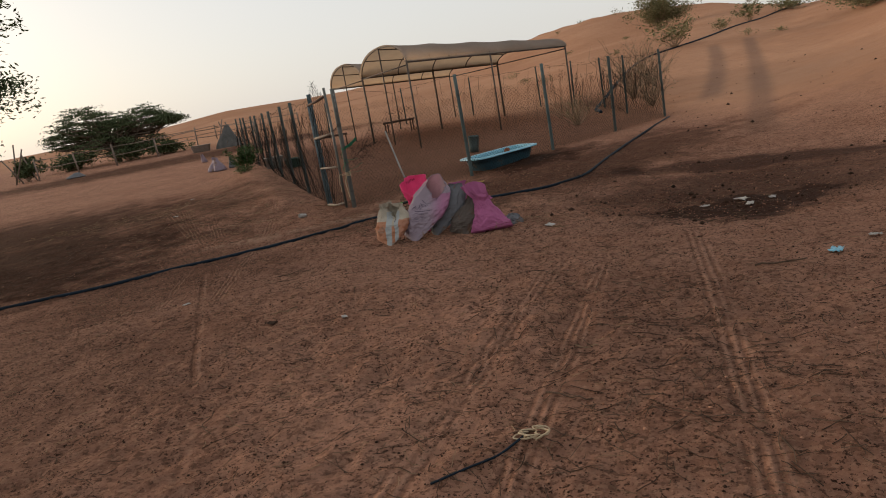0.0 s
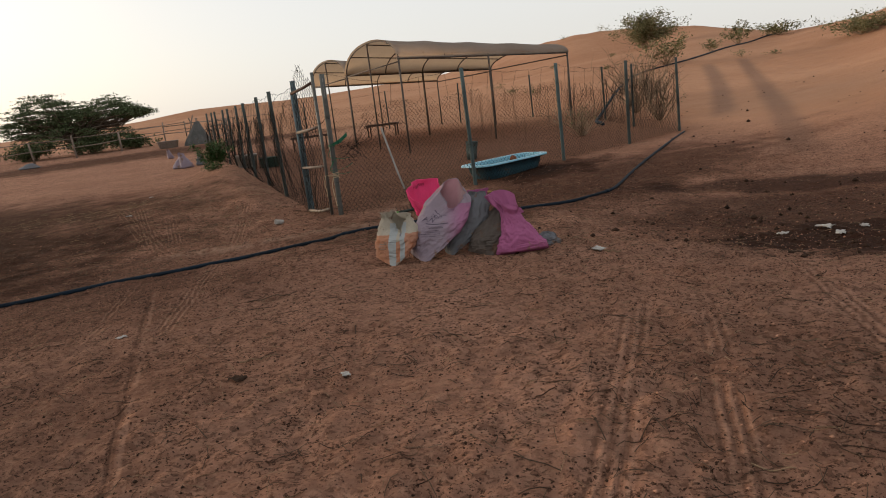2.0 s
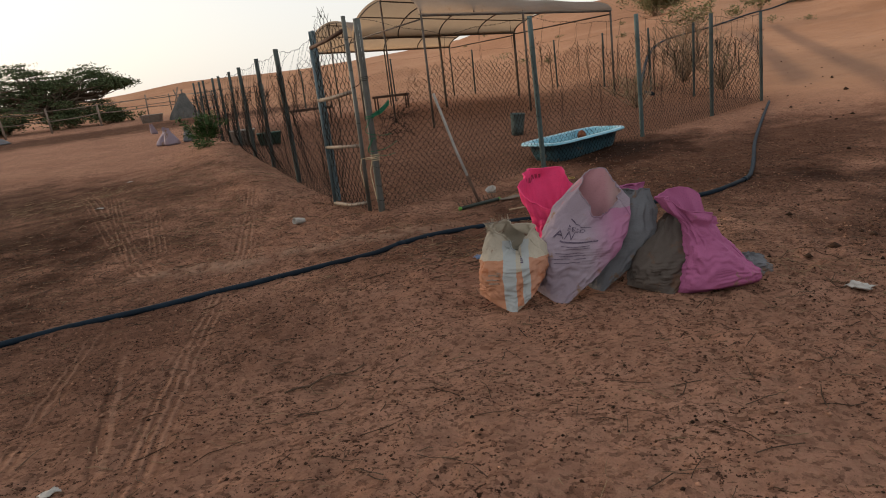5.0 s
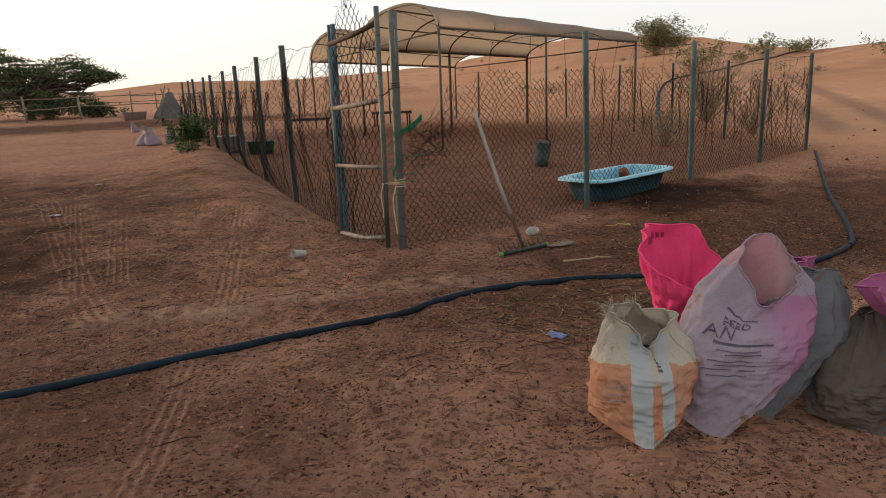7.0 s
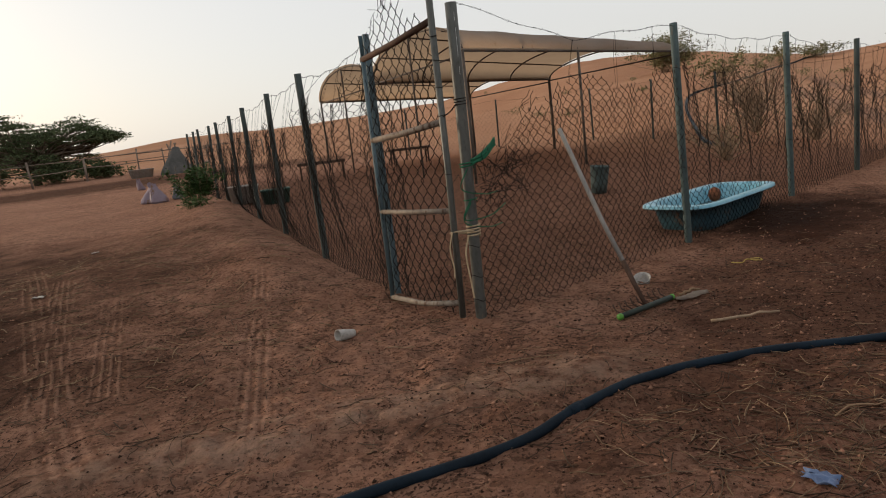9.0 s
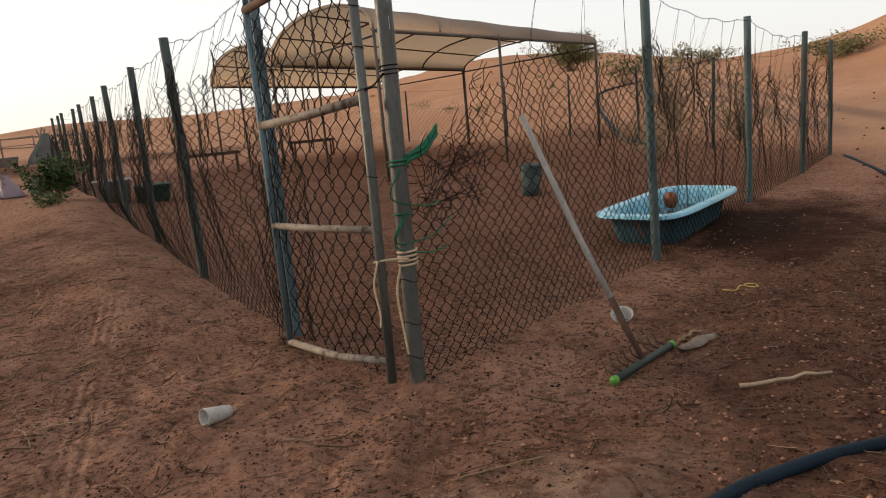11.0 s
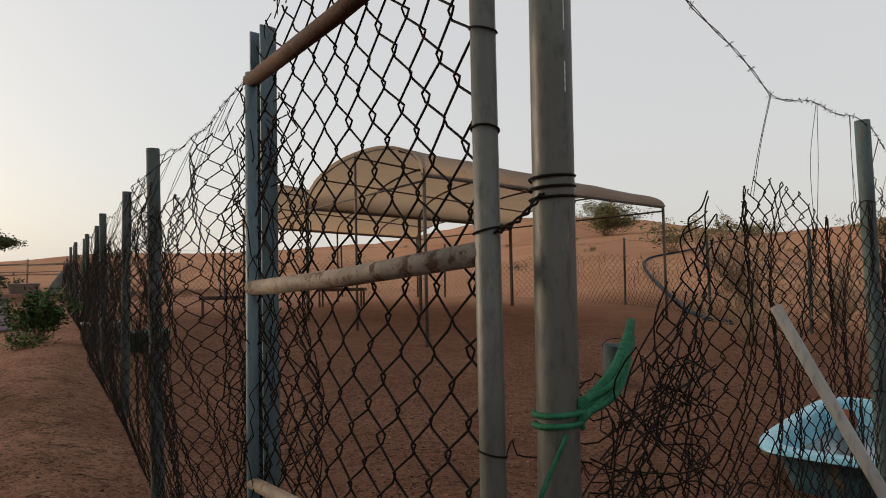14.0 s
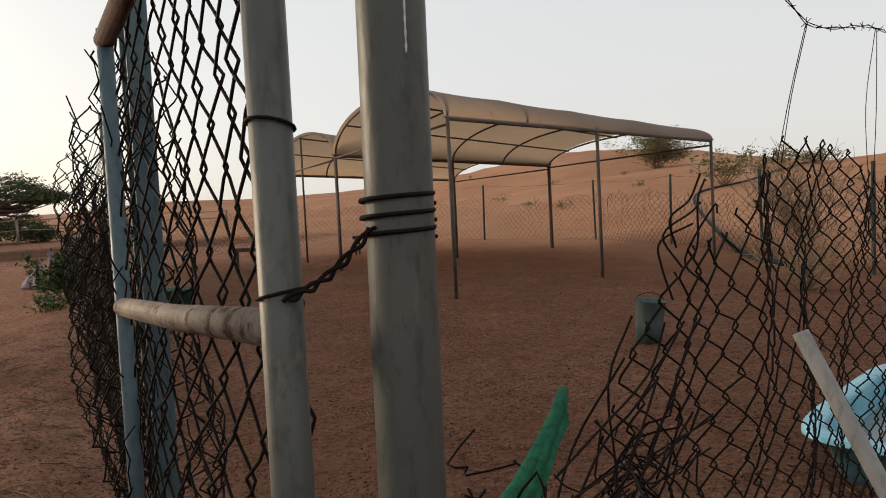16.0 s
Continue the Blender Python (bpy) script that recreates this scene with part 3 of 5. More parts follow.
def fence_run(posts, label, seed, near=99, hole=None, dip=0.22, head=0.34, sway=0.10):
    """Chain-link hung between posts, one thing for each bay, with barbed wire and hanging ties above it."""
    for k in range(len(posts) - 1):
        p, q = posts[k], posts[k + 1]
        a, b = np.array(p[:2]), np.array(q[:2])
        length = float(np.linalg.norm(b - a))
        d = (b - a) / length
        nrm = np.array([-d[1], d[0]])
        za, zb = gz(*a), gz(*b)
        far = k >= near
        slack = 0.03 if hole is not None and k == 0 else sway
        mid = (a + b) / 2
        ob = thing("chain_link_fence", label, "fence", "fence bays", pose(mid[0], mid[1], gz(*mid)))
        base = np.array([mid[0], mid[1], gz(*mid)])

        def high(s, k=k, length=length, p=p, q=q, za=za, zb=zb):
            u = s / length
            top = (p[2] - za) * (1 - u) + (q[2] - zb) * u - head
            top -= dip * math.sin(math.pi * u) ** 0.8 * (0.8 + 0.4 * math.sin(k * 2.3 + seed))
            top += 0.07 * math.sin(s * 5.1 + k) + 0.05 * math.sin(s * 11.3 + seed)
            if hole is not None and k == 0:
                top = min(top, hole(s))
            return max(0.3, top)

        def point(s, h, deep, a=a, d=d, nrm=nrm, za=za, zb=zb, length=length, k=k, slack=slack):
            u = min(max(s / length, 0), 1)
            bulge = slack * math.sin(math.pi * u) * (0.5 + 0.5 * math.sin(2.2 * h + k + seed)) + (0.045 * math.sin(7 * s + 3 * h) + 0.028 * math.sin(19 * s - 6 * h + k)) * min(1, h) * (1.0 if slack > 0.05 else 0.5) + 0.3 * slack * (1 if slack > 0.12 else 0)
            x, y = a + d * (s + 0.018 * math.sin(6 * h + 2 * s)) + nrm * (bulge * min(1, h * 2 + 0.3) + deep)
            g = float(ground(x, y)) if h < 0.05 else za * (1 - u) + zb * u
            return (x - base[0], y - base[1], (za * (1 - u) + zb * u) + h + 0.03 * math.sin(4.3 * s + 1.3 * h + k) * min(1, h) - base[2])

        wide = 2.0 if far else 1.0
        part("link_mesh", link_mesh(point, length, lambda s: -0.02, high, 0.043 * wide, 0.046 * wide, 0.0026 * (1.5 if far else 1.0), seed + k), WIRE, ob)
        first = np.array((0.020, -0.045, 0.028)) if hole is not None and k == 0 else np.zeros(3)
        geo, line = barb_wire(np.array((*a, p[2] - 0.03)) + first - base, np.array((*b, q[2] - 0.03)) - base, 0.20 if hole is not None and k == 0 else 0.07 + 0.03 * ((k * 7 + seed) % 3) / 2, seed + k, not far)
        part("barbed_wire", geo, WIRE, ob)
        if not far:
            at = [int(len(line) * v / length) for v in (1.30, 1.90, 2.50)] if hole is not None and k == 0 else range(5, len(line) - 3, max(6, len(line) // 7))
            for i in at:
                u = i / (len(line) - 1)
                low = np.array(point(u * length, high(u * length) - 0.03, 0.0))
                up = line[i]
                bow = np.random.RandomState(seed + i).normal(0, 0.012, 3)
                part("hanging_tie", Geo().tube(smooth_path([up, (up + low) / 2 + bow, low], 4), 0.0014, 3).tube(smooth_path([up + (0.004, 0, 0), (up + low) / 2 - bow * 0.6, low + (0.012, 0, 0)], 4), 0.0014, 3), WIRE, ob)


def torn(s):
    """The torn edge of the mesh beside the gate, pulled down by the rope."""
    return float(np.interp(s, [0, 0.25, 0.40, 0.60, 0.72, 0.85, 1.05, 1.22, 1.34, 1.45, 9], [0.85, 0.95, 1.10, 1.42, 1.55, 1.50, 1.60, 1.74, 1.80, 1.72, 1.72]))


fence_run(RIGHT, "rusty chain-link mesh with barbed wire above, sagging", 3, 99, torn)
fence_run(LEFT, "sagging rusty chain-link mesh with barbed wire", 11, 5, sway=0.17)
fence_run(BACK, "chain-link mesh at the back of the pen", 23, 0)

# ---- gate ----
gx0, gy0 = -2.158, 13.06
gate_len = math.hypot(-1.60 - gx0, 12.11 - gy0)
gate_a = math.degrees(math.atan2(12.11 - gy0, -1.60 - gx0))
gbase = -0.43
gate = thing("gate", "closed chain-link gate with pale pipe rails, wired shut", "gate", at=pose(gx0, gy0, gbase, 0, 0, gate_a))
part("stile", Geo().tube([(0, 0, 0.03), (0, 0, 1.1), (0.01, 0, 2.09)], 0.019, 12), BLUE_POST, gate)
part("stile", Geo().tube([(gate_len + 0.012, -0.02, 0.06), (gate_len, 0.0, 1.1), (gate_len, 0, 2.30)], 0.0245, 16), PIPE, gate)
part("rail", Geo().tube([(0.0, 0, 0.05), (gate_len * 0.5, 0.004, 0.07), (gate_len, 0, 0.16)], 0.022, 10), PALE_PIPE, gate)
part("rail", Geo().tube([(0.0, 0, 0.80), (gate_len * 0.5, -0.004, 0.815), (gate_len, 0, 0.84)], 0.020, 12), PALE_PIPE, gate)
part("rail", Geo().tube([(0.0, 0, 1.405), (gate_len * 0.5, 0.006, 1.43), (gate_len, 0, 1.47)], 0.024, 14), PALE_PIPE, gate)
part("rail", Geo().tube([(0.0, 0, 2.065), (gate_len * 0.5, 0.0, 2.10), (gate_len, 0, 2.155)], 0.024, 14), RUST, gate)


def gate_point(s, h, deep):
    return (s + 0.012 * math.sin(5 * h), 0.028 + deep + 0.018 * math.sin(4 * s + 3 * h), h + 0.012 * math.sin(6 * s))


def gate_mesh_top(s):
    """The upper edge of the gate's mesh, which stands ragged above the top rail and peaks over the hinge side."""
    return float(np.interp(s / gate_len, [0, 0.12, 0.3, 0.45, 0.62, 0.8, 1.0], [2.16, 2.27, 2.40, 2.42, 2.36, 2.24, 2.16])) + 0.025 * math.sin(23 * s)


part("link_mesh", link_mesh(gate_point, gate_len - 0.02, lambda s: 0.08, gate_mesh_top, pitch=0.0585, rise=0.070, seed=5, sides=5, wire=0.0030), WIRE, gate)
for zz in (0.35, 0.62, 1.10, 1.51, 1.70, 1.89, 2.05):
    part("wire_tie", Geo().tube([(gate_len + 0.027 * math.cos(a), 0.027 * math.sin(a), zz + 0.006 * math.sin(a + zz * 9)) for a in np.linspace(0, 2 * math.pi, 15)], 0.0021, 5), WIRE, gate)
# end of the fence mesh wrapped loosely round the hinge post, with crumpled offcuts in it
def wrap_point(s, h, deep):
    a = 0.4 + 3.9 * s / 0.62
    belly = 0.075 + 0.055 * math.sin(math.pi * min(1.0, max(0.0, h / 2.1))) + 0.018 * math.sin(5.3 * h + 7 * s) + 0.012 * math.sin(13 * h)
    return (0.03 - (belly + deep) * math.sin(a) * 1.05, 0.05 - (belly + deep) * math.cos(a) * 1.1, h + 0.03 * math.sin(9 * s))


part("wrapped_mesh", link_mesh(wrap_point, 0.62, lambda s: 0.02, lambda s: 2.02 + 0.13 * math.sin(7 * s) - 0.25 * s, pitch=0.050, rise=0.048, wire=0.0028, seed=6), WIRE, gate, "rusty mesh wrapped round the hinge post")
roll = Geo()
rs = np.random.RandomState(8)
for k in range(52):
    z0 = rs.uniform(0.2, 1.75)
    c = np.array([rs.uniform(-0.12, 0.03), 0.03 + rs.uniform(-0.05, 0.06), z0])
    pts = [c]
    for _ in range(8):
        pts.append(pts[-1] + np.array([rs.normal(0, 0.020), rs.normal(0, 0.018), 0.040]))
    roll.tube(pts, 0.0022, 3, caps=False)
for k in range(14):
    c = np.array([rs.uniform(0.0, 0.5), 0.03, 0.0])
    c[2] = gate_mesh_top(c[0]) - 0.03
    roll.tube(smooth_path([c, c + (rs.normal(0, 0.02), rs.normal(0, 0.01), 0.05), c + (rs.normal(0, 0.04), rs.normal(0, 0.02), rs.uniform(0.06, 0.13))], 3), 0.0022, 3, caps=False)
part("loose_mesh", roll, WIRE, gate, "crumpled wire bundled at the hinge")

# ---- shed: two barrel vaults of cloth on pipe frames ----
ax, wd = Vector((0.893, 0.45, 0)), Vector((-0.40, 0.917, 0))
N0 = Vector((-0.60, 21.45, 0))
LEN, WID = 6.12, 5.3


def vault(origin, label):
    ob = thing("shade_shelter", label, "shelter", "shade shelters", Matrix.Translation(origin))

    def at(u, v, z):
        p = ax * u + wd * v
        return (p.x, p.y, z)

    def eave(u):
        return 2.68 - 0.24 * u / LEN

    def arch(v, u=0.0):
        x = v / WID * 2 - 1
        return eave(u) + (0.775 - 0.32 * u / LEN) * math.sqrt(max(0.0, 1 - abs(x) ** 2.2))

    nu, nv = 37, 41
    vs = [WID * (1 - math.cos(math.pi * k / (nv - 1))) / 2 for k in range(nv)]
    over = np.array([[at(LEN * i / (nu - 1) * 1.02 - 0.06, v, arch(v, LEN * i / (nu - 1)) + 0.02 - 0.05 * abs(math.sin(math.pi * 4 * i / (nu - 1))) * math.sin(math.pi * v / WID)) for v in vs] for i in range(nu)])
    cloth = part("roof_cloth", Geo().grid(over), TARP, ob, "faded tan tarpaulin stretched over arches")
    part("hem", Geo().tube([tuple(p + (0, 0, -0.01)) for p in over[:, 0]], 0.022, 6).tube([tuple(p + (0, 0, -0.01)) for p in over[:, -1]], 0.022, 6), TARP, ob, "rolled edge of the tarpaulin")
    for u in np.linspace(0, LEN, 5):
        part("arch", Geo().tube([at(u, v, arch(v, u) - 0.03) for v in vs], 0.021, 8), SHED_STEEL, ob)
    for v in (0.0, WID * 0.16, WID * 0.5, WID * 0.84, WID):
        part("purlin", Geo().tube([at(u, v, arch(v, u) - (0.06 if 0 < v < WID else 0.02)) for u in np.linspace(0, LEN, 4)], 0.018 if 0 < v < WID else 0.026, 8), SHED_STEEL, ob)
    for u in (0, LEN):
        part("tie_bar", Geo().tube([at(u, 0, eave(u) - 0.10), at(u, WID, eave(u) - 0.06)], 0.020, 8), SHED_STEEL, ob)
    for u in (0, LEN / 2, LEN):
        for v in (0, WID):
            x, y, _ = at(u, v, 0)
            part("leg", Geo().tube([(x, y, gz(origin.x + x, origin.y + y) - 0.2), (x, y, eave(u))], 0.030, 10), SHED_STEEL, ob)
    for u in (0,):
        x, y, _ = at(u, WID / 2, 0)
        part("leg", Geo().tube([(x, y, gz(origin.x + x, origin.y + y) - 0.2), (x, y, arch(WID / 2))], 0.026, 10), SHED_STEEL, ob)
    return ob


vault(N0, "barrel-roofed shade shelter of tan cloth on rusty pipes")
vault(N0 + wd * (WID + 0.05), "second barrel-roofed shade shelter standing behind the first")

# ---- water tub ----
TUB_OUT = surface("tub_outside", (0.022, 0.060, 0.080), (0.050, 0.115, 0.145), 5, 0.4, 0.0, 0.1, 40, ((0.13, 0.085, 0.06), 1.3, 0.58))
TUB_IN = surface("tub_enamel", (0.13, 0.36, 0.48), (0.25, 0.50, 0.60), 3, 0.3, 0.0, 0.03, 30, ((0.30, 0.27, 0.22), 1.8, 0.64))


def superbox(a, b, n=48, e=5.0):
    t = np.linspace(0, 2 * np.pi, n, endpoint=False)
    c, s = np.cos(t), np.sin(t)
    return np.stack([a * np.sign(c) * np.abs(c) ** (2 / e), b * np.sign(s) * np.abs(s) ** (2 / e)], -1)


def ring_stack(rows):
    """Rings of (half length, half width, height) as points."""
    out = []
    for a, b, z in rows:
        o = superbox(a, b)
        out.append(np.column_stack([o, np.full(len(o), z)]))
    return np.array(out)


tx, ty = 1.55, 14.98
tub = thing("bathtub", "old light-blue bathtub used as water trough, on sand", "bathtub", at=pose(tx, ty, gz(tx, ty) - 0.085, 0.5, -1.0, 39))
part("shell", Geo().grid(ring_stack([(0.02, 0.02, 0.0), (0.60, 0.22, 0.0), (0.72, 0.27, 0.03), (0.80, 0.31, 0.18), (0.85, 0.34, 0.335), (0.955, 0.425, 0.335), (0.965, 0.435, 0.345)]), True), TUB_OUT, tub, "dirty dark-blue outside")
part("basin", Geo().grid(ring_stack([(0.965, 0.435, 0.347), (0.962, 0.432, 0.372), (0.95, 0.42, 0.378), (0.84, 0.345, 0.374), (0.825, 0.33, 0.35), (0.78, 0.30, 0.16), (0.70, 0.25, 0.06), (0.02, 0.02, 0.05)]), True), TUB_IN, tub, "pale blue enamel basin and rim")
WATER = surface("water", (0.10, 0.14, 0.15), (0.14, 0.19, 0.20), 2, 0.15, 0.0, 0.0, 20)
RED_FLOAT = surface("rusty_float", (0.13, 0.045, 0.025), (0.26, 0.10, 0.05), 14, 0.6, 0.0, 0.2, 50)
part("float_valve", Geo().grid([[(0.40 + 0.075 * math.cos(b) * math.cos(a), 0.16 + 0.075 * math.cos(b) * math.sin(a), 0.30 + 0.09 * math.sin(b)) for a in np.linspace(0, 2 * math.pi, 16, endpoint=False)] for b in np.linspace(-1.5, 1.5, 9)], True), RED_FLOAT, tub, "rust-brown float")
part("water", Geo().add(np.column_stack([superbox(0.79, 0.305), np.full(48, 0.20)]), [tuple(range(48))]), WATER, tub)

# ---- hose ----
hose_xy = [(-11.0, 6.6), (-5.9, 8.15), (-4.95, 8.4), (-3.57, 9.14), (-2.80, 9.62), (-2.25, 9.92), (-1.64, 10.09), (-1.20, 10.40), (-0.70, 10.74), (-0.10, 10.90), (0.9, 10.92), (2.04, 11.16), (2.68, 11.6), (3.1, 12.2), (4.19, 14.3), (6.45, 18.3)]
hp = smooth_path([(x, y, 0) for x, y in hose_xy], 14)
lie = ground(hp[:, 0], hp[:, 1])
hp[:, 2] = np.convolve(np.pad(lie, 7, mode="edge"), np.hanning(17)[1:-1] / np.hanning(17).sum(), "valid") + 0.012
water = thing("water_hose", "", "hose")
part("pipe_run", Geo().tube(hp, 0.026, 10), HOSE, water)
for k in (98, 170):
    part("coupling", Geo().tube(hp[k - 1:k + 2], 0.031, 10), HOSE, water)
tagged(water, "thick black water hose snaking over the sand", "hose")


# ---- feed sacks ----
def sack_material(name, base, bands, dirt=(0.20, 0.125, 0.085), dirt_at=0.60):
    """Woven plastic sacking with coloured bands across local x, a fine weave and dirt."""
    m = surface(name, base, tuple(min(1, v * 1.12) for v in base), 5, 0.62, 0.0, 0.25, 160, (dirt, 0.9, dirt_at))
    nt = m.node_tree
    n, l = nt.nodes, nt.links
    bs = n["Principled BSDF"]
    if bands:
        src = bs.inputs["Base Color"].links[0].from_socket
        tc = n.new("ShaderNodeTexCoord")
        sp = n.new("ShaderNodeSeparateXYZ")
        wob = n.new("ShaderNodeTexNoise")
        wob.inputs["Scale"].default_value = 9.0
        l.new(tc.outputs["Object"], wob.inputs["Vector"])
        off = n.new("ShaderNodeMixRGB")
        off.blend_type = "LINEAR_LIGHT"
        off.inputs[0].default_value = 0.018
        l.new(tc.outputs["Object"], off.inputs[1])
        l.new(wob.outputs["Color"], off.inputs[2])
        l.new(off.outputs[0], sp.inputs[0])
        for x0, x1, colour, z0, z1, *soft in bands:
            mul = None
            if soft:
                fade = n.new("ShaderNodeMapRange")
                fade.inputs["From Min"].default_value, fade.inputs["From Max"].default_value = x0, x0 + soft[0]
                l.new(sp.outputs[0], fade.inputs["Value"])
                mul = fade.outputs["Result"]
            for sock, a, b in ((sp.outputs[0], x0, x1), (sp.outputs[2], z0, z1)):
                for op, lim in (("GREATER_THAN", a), ("LESS_THAN", b)):
                    c = n.new("ShaderNodeMath")
                    c.operation = op
                    c.inputs[1].default_value = lim
                    l.new(sock, c.inputs[0])
                    if mul is None:
                        mul = c.outputs[0]
                    else:
                        t = n.new("ShaderNodeMath")
                        t.operation = "MULTIPLY"
                        l.new(mul, t.inputs[0])
                        l.new(c.outputs[0], t.inputs[1])
                        mul = t.outputs[0]
            f = n.new("ShaderNodeMath")
            f.operation = "MULTIPLY"
            f.inputs[1].default_value = 0.72
            l.new(mul, f.inputs[0])
            mx = n.new("ShaderNodeMix")
            mx.data_type = "RGBA"
            mx.inputs[7].default_value = (*colour, 1)
            l.new(f.outputs[0], mx.inputs[0])
            l.new(src, mx.inputs[6])
            src = mx.outputs[2]
        l.new(src, bs.inputs["Base Color"])
    wv = n.new("ShaderNodeTexWave")
    wv.inputs["Scale"].default_value, wv.inputs["Distortion"].default_value = 70.0, 1.5
    tc2 = n.new("ShaderNodeTexCoord")
    l.new(tc2.outputs["Object"], wv.inputs["Vector"])
    bp = n.new("ShaderNodeBump")
    bp.inputs["Strength"].default_value, bp.inputs["Distance"].default_value = 0.12, 0.004
    l.new(wv.outputs["Fac"], bp.inputs["Height"])
    if bs.inputs["Normal"].links:
        l.new(bs.inputs["Normal"].links[0].from_socket, bp.inputs["Normal"])
    l.new(bp.outputs["Normal"], bs.inputs["Normal"])
    return m


INK = surface("sack_print", (0.06, 0.045, 0.07), (0.11, 0.085, 0.12), 20, 0.7, 0.0, 0.0, 90)
PINK_INK = surface("sack_print_pink", (0.30, 0.025, 0.07), (0.36, 0.05, 0.10), 20, 0.7, 0.0, 0.0, 90)
FILL = surface("feed_fill", (0.16, 0.10, 0.065), (0.27, 0.18, 0.115), 14, 0.95, 0.0, 0.6, 70)


class Sack:
    """The shape of a filled sack: a stitched seam on the ground that swells into a pillow, sags and leans. Its front looks along -y.
    seam is (centre x, centre y, half x, half y, lift of the far corner); drop lowers the front of the mouth."""

    def __init__(self, w, h, d, lean=(0, 0), seed=0, widths=None, depths=None, tilt=0.0, flop=0.03, seam=None, drop=0.0, crease=1.0, rumple=0.6):
        self.w, self.h, self.d, self.lean, self.seed, self.tilt, self.flop, self.seam, self.drop, self.crease, self.rumple = w, h, d, lean, seed, tilt, flop, seam, drop, crease, rumple
        self.vs = [0, 0.06, 0.16, 0.35, 0.6, 0.8, 0.9, 1.0]
        self.widths = widths or [0.78, 0.97, 1.03, 1.0, 0.96, 0.92, 0.92, 0.95]
        self.depths = depths or [0.50, 0.86, 1.0, 1.0, 0.84, 0.62, 0.55, 0.5]

    def at(self, u, v, out=0.0, fine=True):
        w = float(np.interp(v, self.vs, self.widths)) * self.w / 2 + out
        d = float(np.interp(v, self.vs, self.depths)) * self.d / 2 + out
        e = 2.5
        c, s = math.cos(u), math.sin(u)
        x = w * math.copysign(abs(c) ** (2 / e), c)
        y = d * math.copysign(abs(s) ** (2 / e), s)
        z = self.h * v
        if self.seam:
            cx, cy, hx, hy, lift = self.seam
            f = math.atan2(hy, hx)
            half = math.hypot(hx, hy)
            a, t = half * math.cos(u - f), 0.02 * math.sin(u - f)
            k = min(1, v / 0.50)
            k = math.sin(k * math.pi / 2) ** 0.9
            x = (cx + a * math.cos(f) - t * math.sin(f)) * (1 - k) + x * k
            y = (cy + a * math.sin(f) + t * math.cos(f)) * (1 - k) + y * k
            z += lift * (1 - math.cos(u - f)) / 2 * (1 - k)
        z *= 1 - self.drop * (1 - s) / 2 * min(1, v * 1.15)
        if fine:
            p = Vector((math.cos(u) * 2.1, math.sin(u) * 2.1, v * 3.2 + self.seed * 7.3))
            k = 0.024 * noise.noise(p * 1.2) + 0.014 * noise.noise(p * 3.1)
            k += self.crease * 0.0042 * math.sin(62 * v + 9 * noise.noise(p * 1.4)) * max(0, 1 - v * 0.9)
            k += self.crease * 0.0045 * math.sin(150 * v + 16 * noise.noise(p * 1.2)) * max(0, 1 - v * 1.2) * max(0, 0.4 + 1.4 * noise.noise(p * 0.9))
            k += 0.016 * abs(noise.noise(p * 2.2 + Vector((5, 0, 0)))) * max(0, v - 0.5) * 2
            k += 0.020 * (0.22 - abs(noise.noise(p * 1.9 + Vector((0, 9, 0)))))
            k += self.rumple * (0.055 * noise.noise(p * 0.9 + Vector((3, 1, 0))) + 0.012 * noise.noise(p * 2.2)) * max(0, v - 0.72) / 0.28
            k *= min(1, v * 5 + 0.1)
            r = math.hypot(x, y) + 1e-6
            x, y = x * (1 + k / r), y * (1 + k / r)
        if v > 0.70:
            f = ((v - 0.70) / 0.30) ** 1.3
            z += f * (self.flop * math.sin(2 * u + self.seed) + self.flop * 0.5 * math.sin(3 * u + 2 * self.seed) + self.tilt * c)
            x += f * self.flop * 0.7 * math.sin(3 * u + self.seed)
        q = v ** 1.3
        return Vector((x + self.lean[0] * q, y + self.lean[1] * q, z))

    def geo(self, nu=110, nv=110):
        rows = [[self.at(2 * math.pi * i / nu, v) for i in range(nu)] for v in np.linspace(0, 1, nv)]
        centre = sum(rows[0], Vector()) / nu
        rows = [[centre + (p - centre) * 0.05 for p in rows[0]]] + rows
        return Geo().grid([[tuple(p) for p in r] for r in rows], True)

    def lining(self, nu=72):
        rows = [[tuple(self.at(2 * math.pi * i / nu, v, -0.004 - (1 - v) * 0.05)) for i in range(nu)] for v in (1.0, 0.97, 0.93, 0.88, 0.82, 0.75, 0.68, 0.60)]
        return Geo().grid(rows, True)

    def fill(self, v=0.58, nu=40):
        ring = [self.at(2 * math.pi * i / nu, v, -0.035) for i in range(nu)]
        centre = sum(ring, Vector()) / nu + Vector((0, 0, 0.03))
        rows = [[tuple(centre + (p - centre) * k + Vector((0, 0, 0.018 * noise.noise(p * 9 * k + Vector((k, 0, 0)))))) for p in ring] for k in (0.03, 0.35, 0.7, 1.0)]
        return Geo().grid(rows, True)

    def spot(self, x, v):
        """A place on the front at local x (before leaning), 3 mm proud."""
        w = float(np.interp(v, self.vs, self.widths)) * self.w / 2
        c = max(-0.999, min(0.999, x / w))
        c = math.copysign(abs(c) ** 1.25, c)
        return self.at(-math.acos(c), v, 0.007)

    def print_bar(self, x0, x1, v0, v1):
        n = 10
        return Geo().grid([[tuple(self.spot(x0 + (x1 - x0) * i / n, v)) for i in range(n + 1)] for v in (v0, (v0 + v1) / 2, v1)])

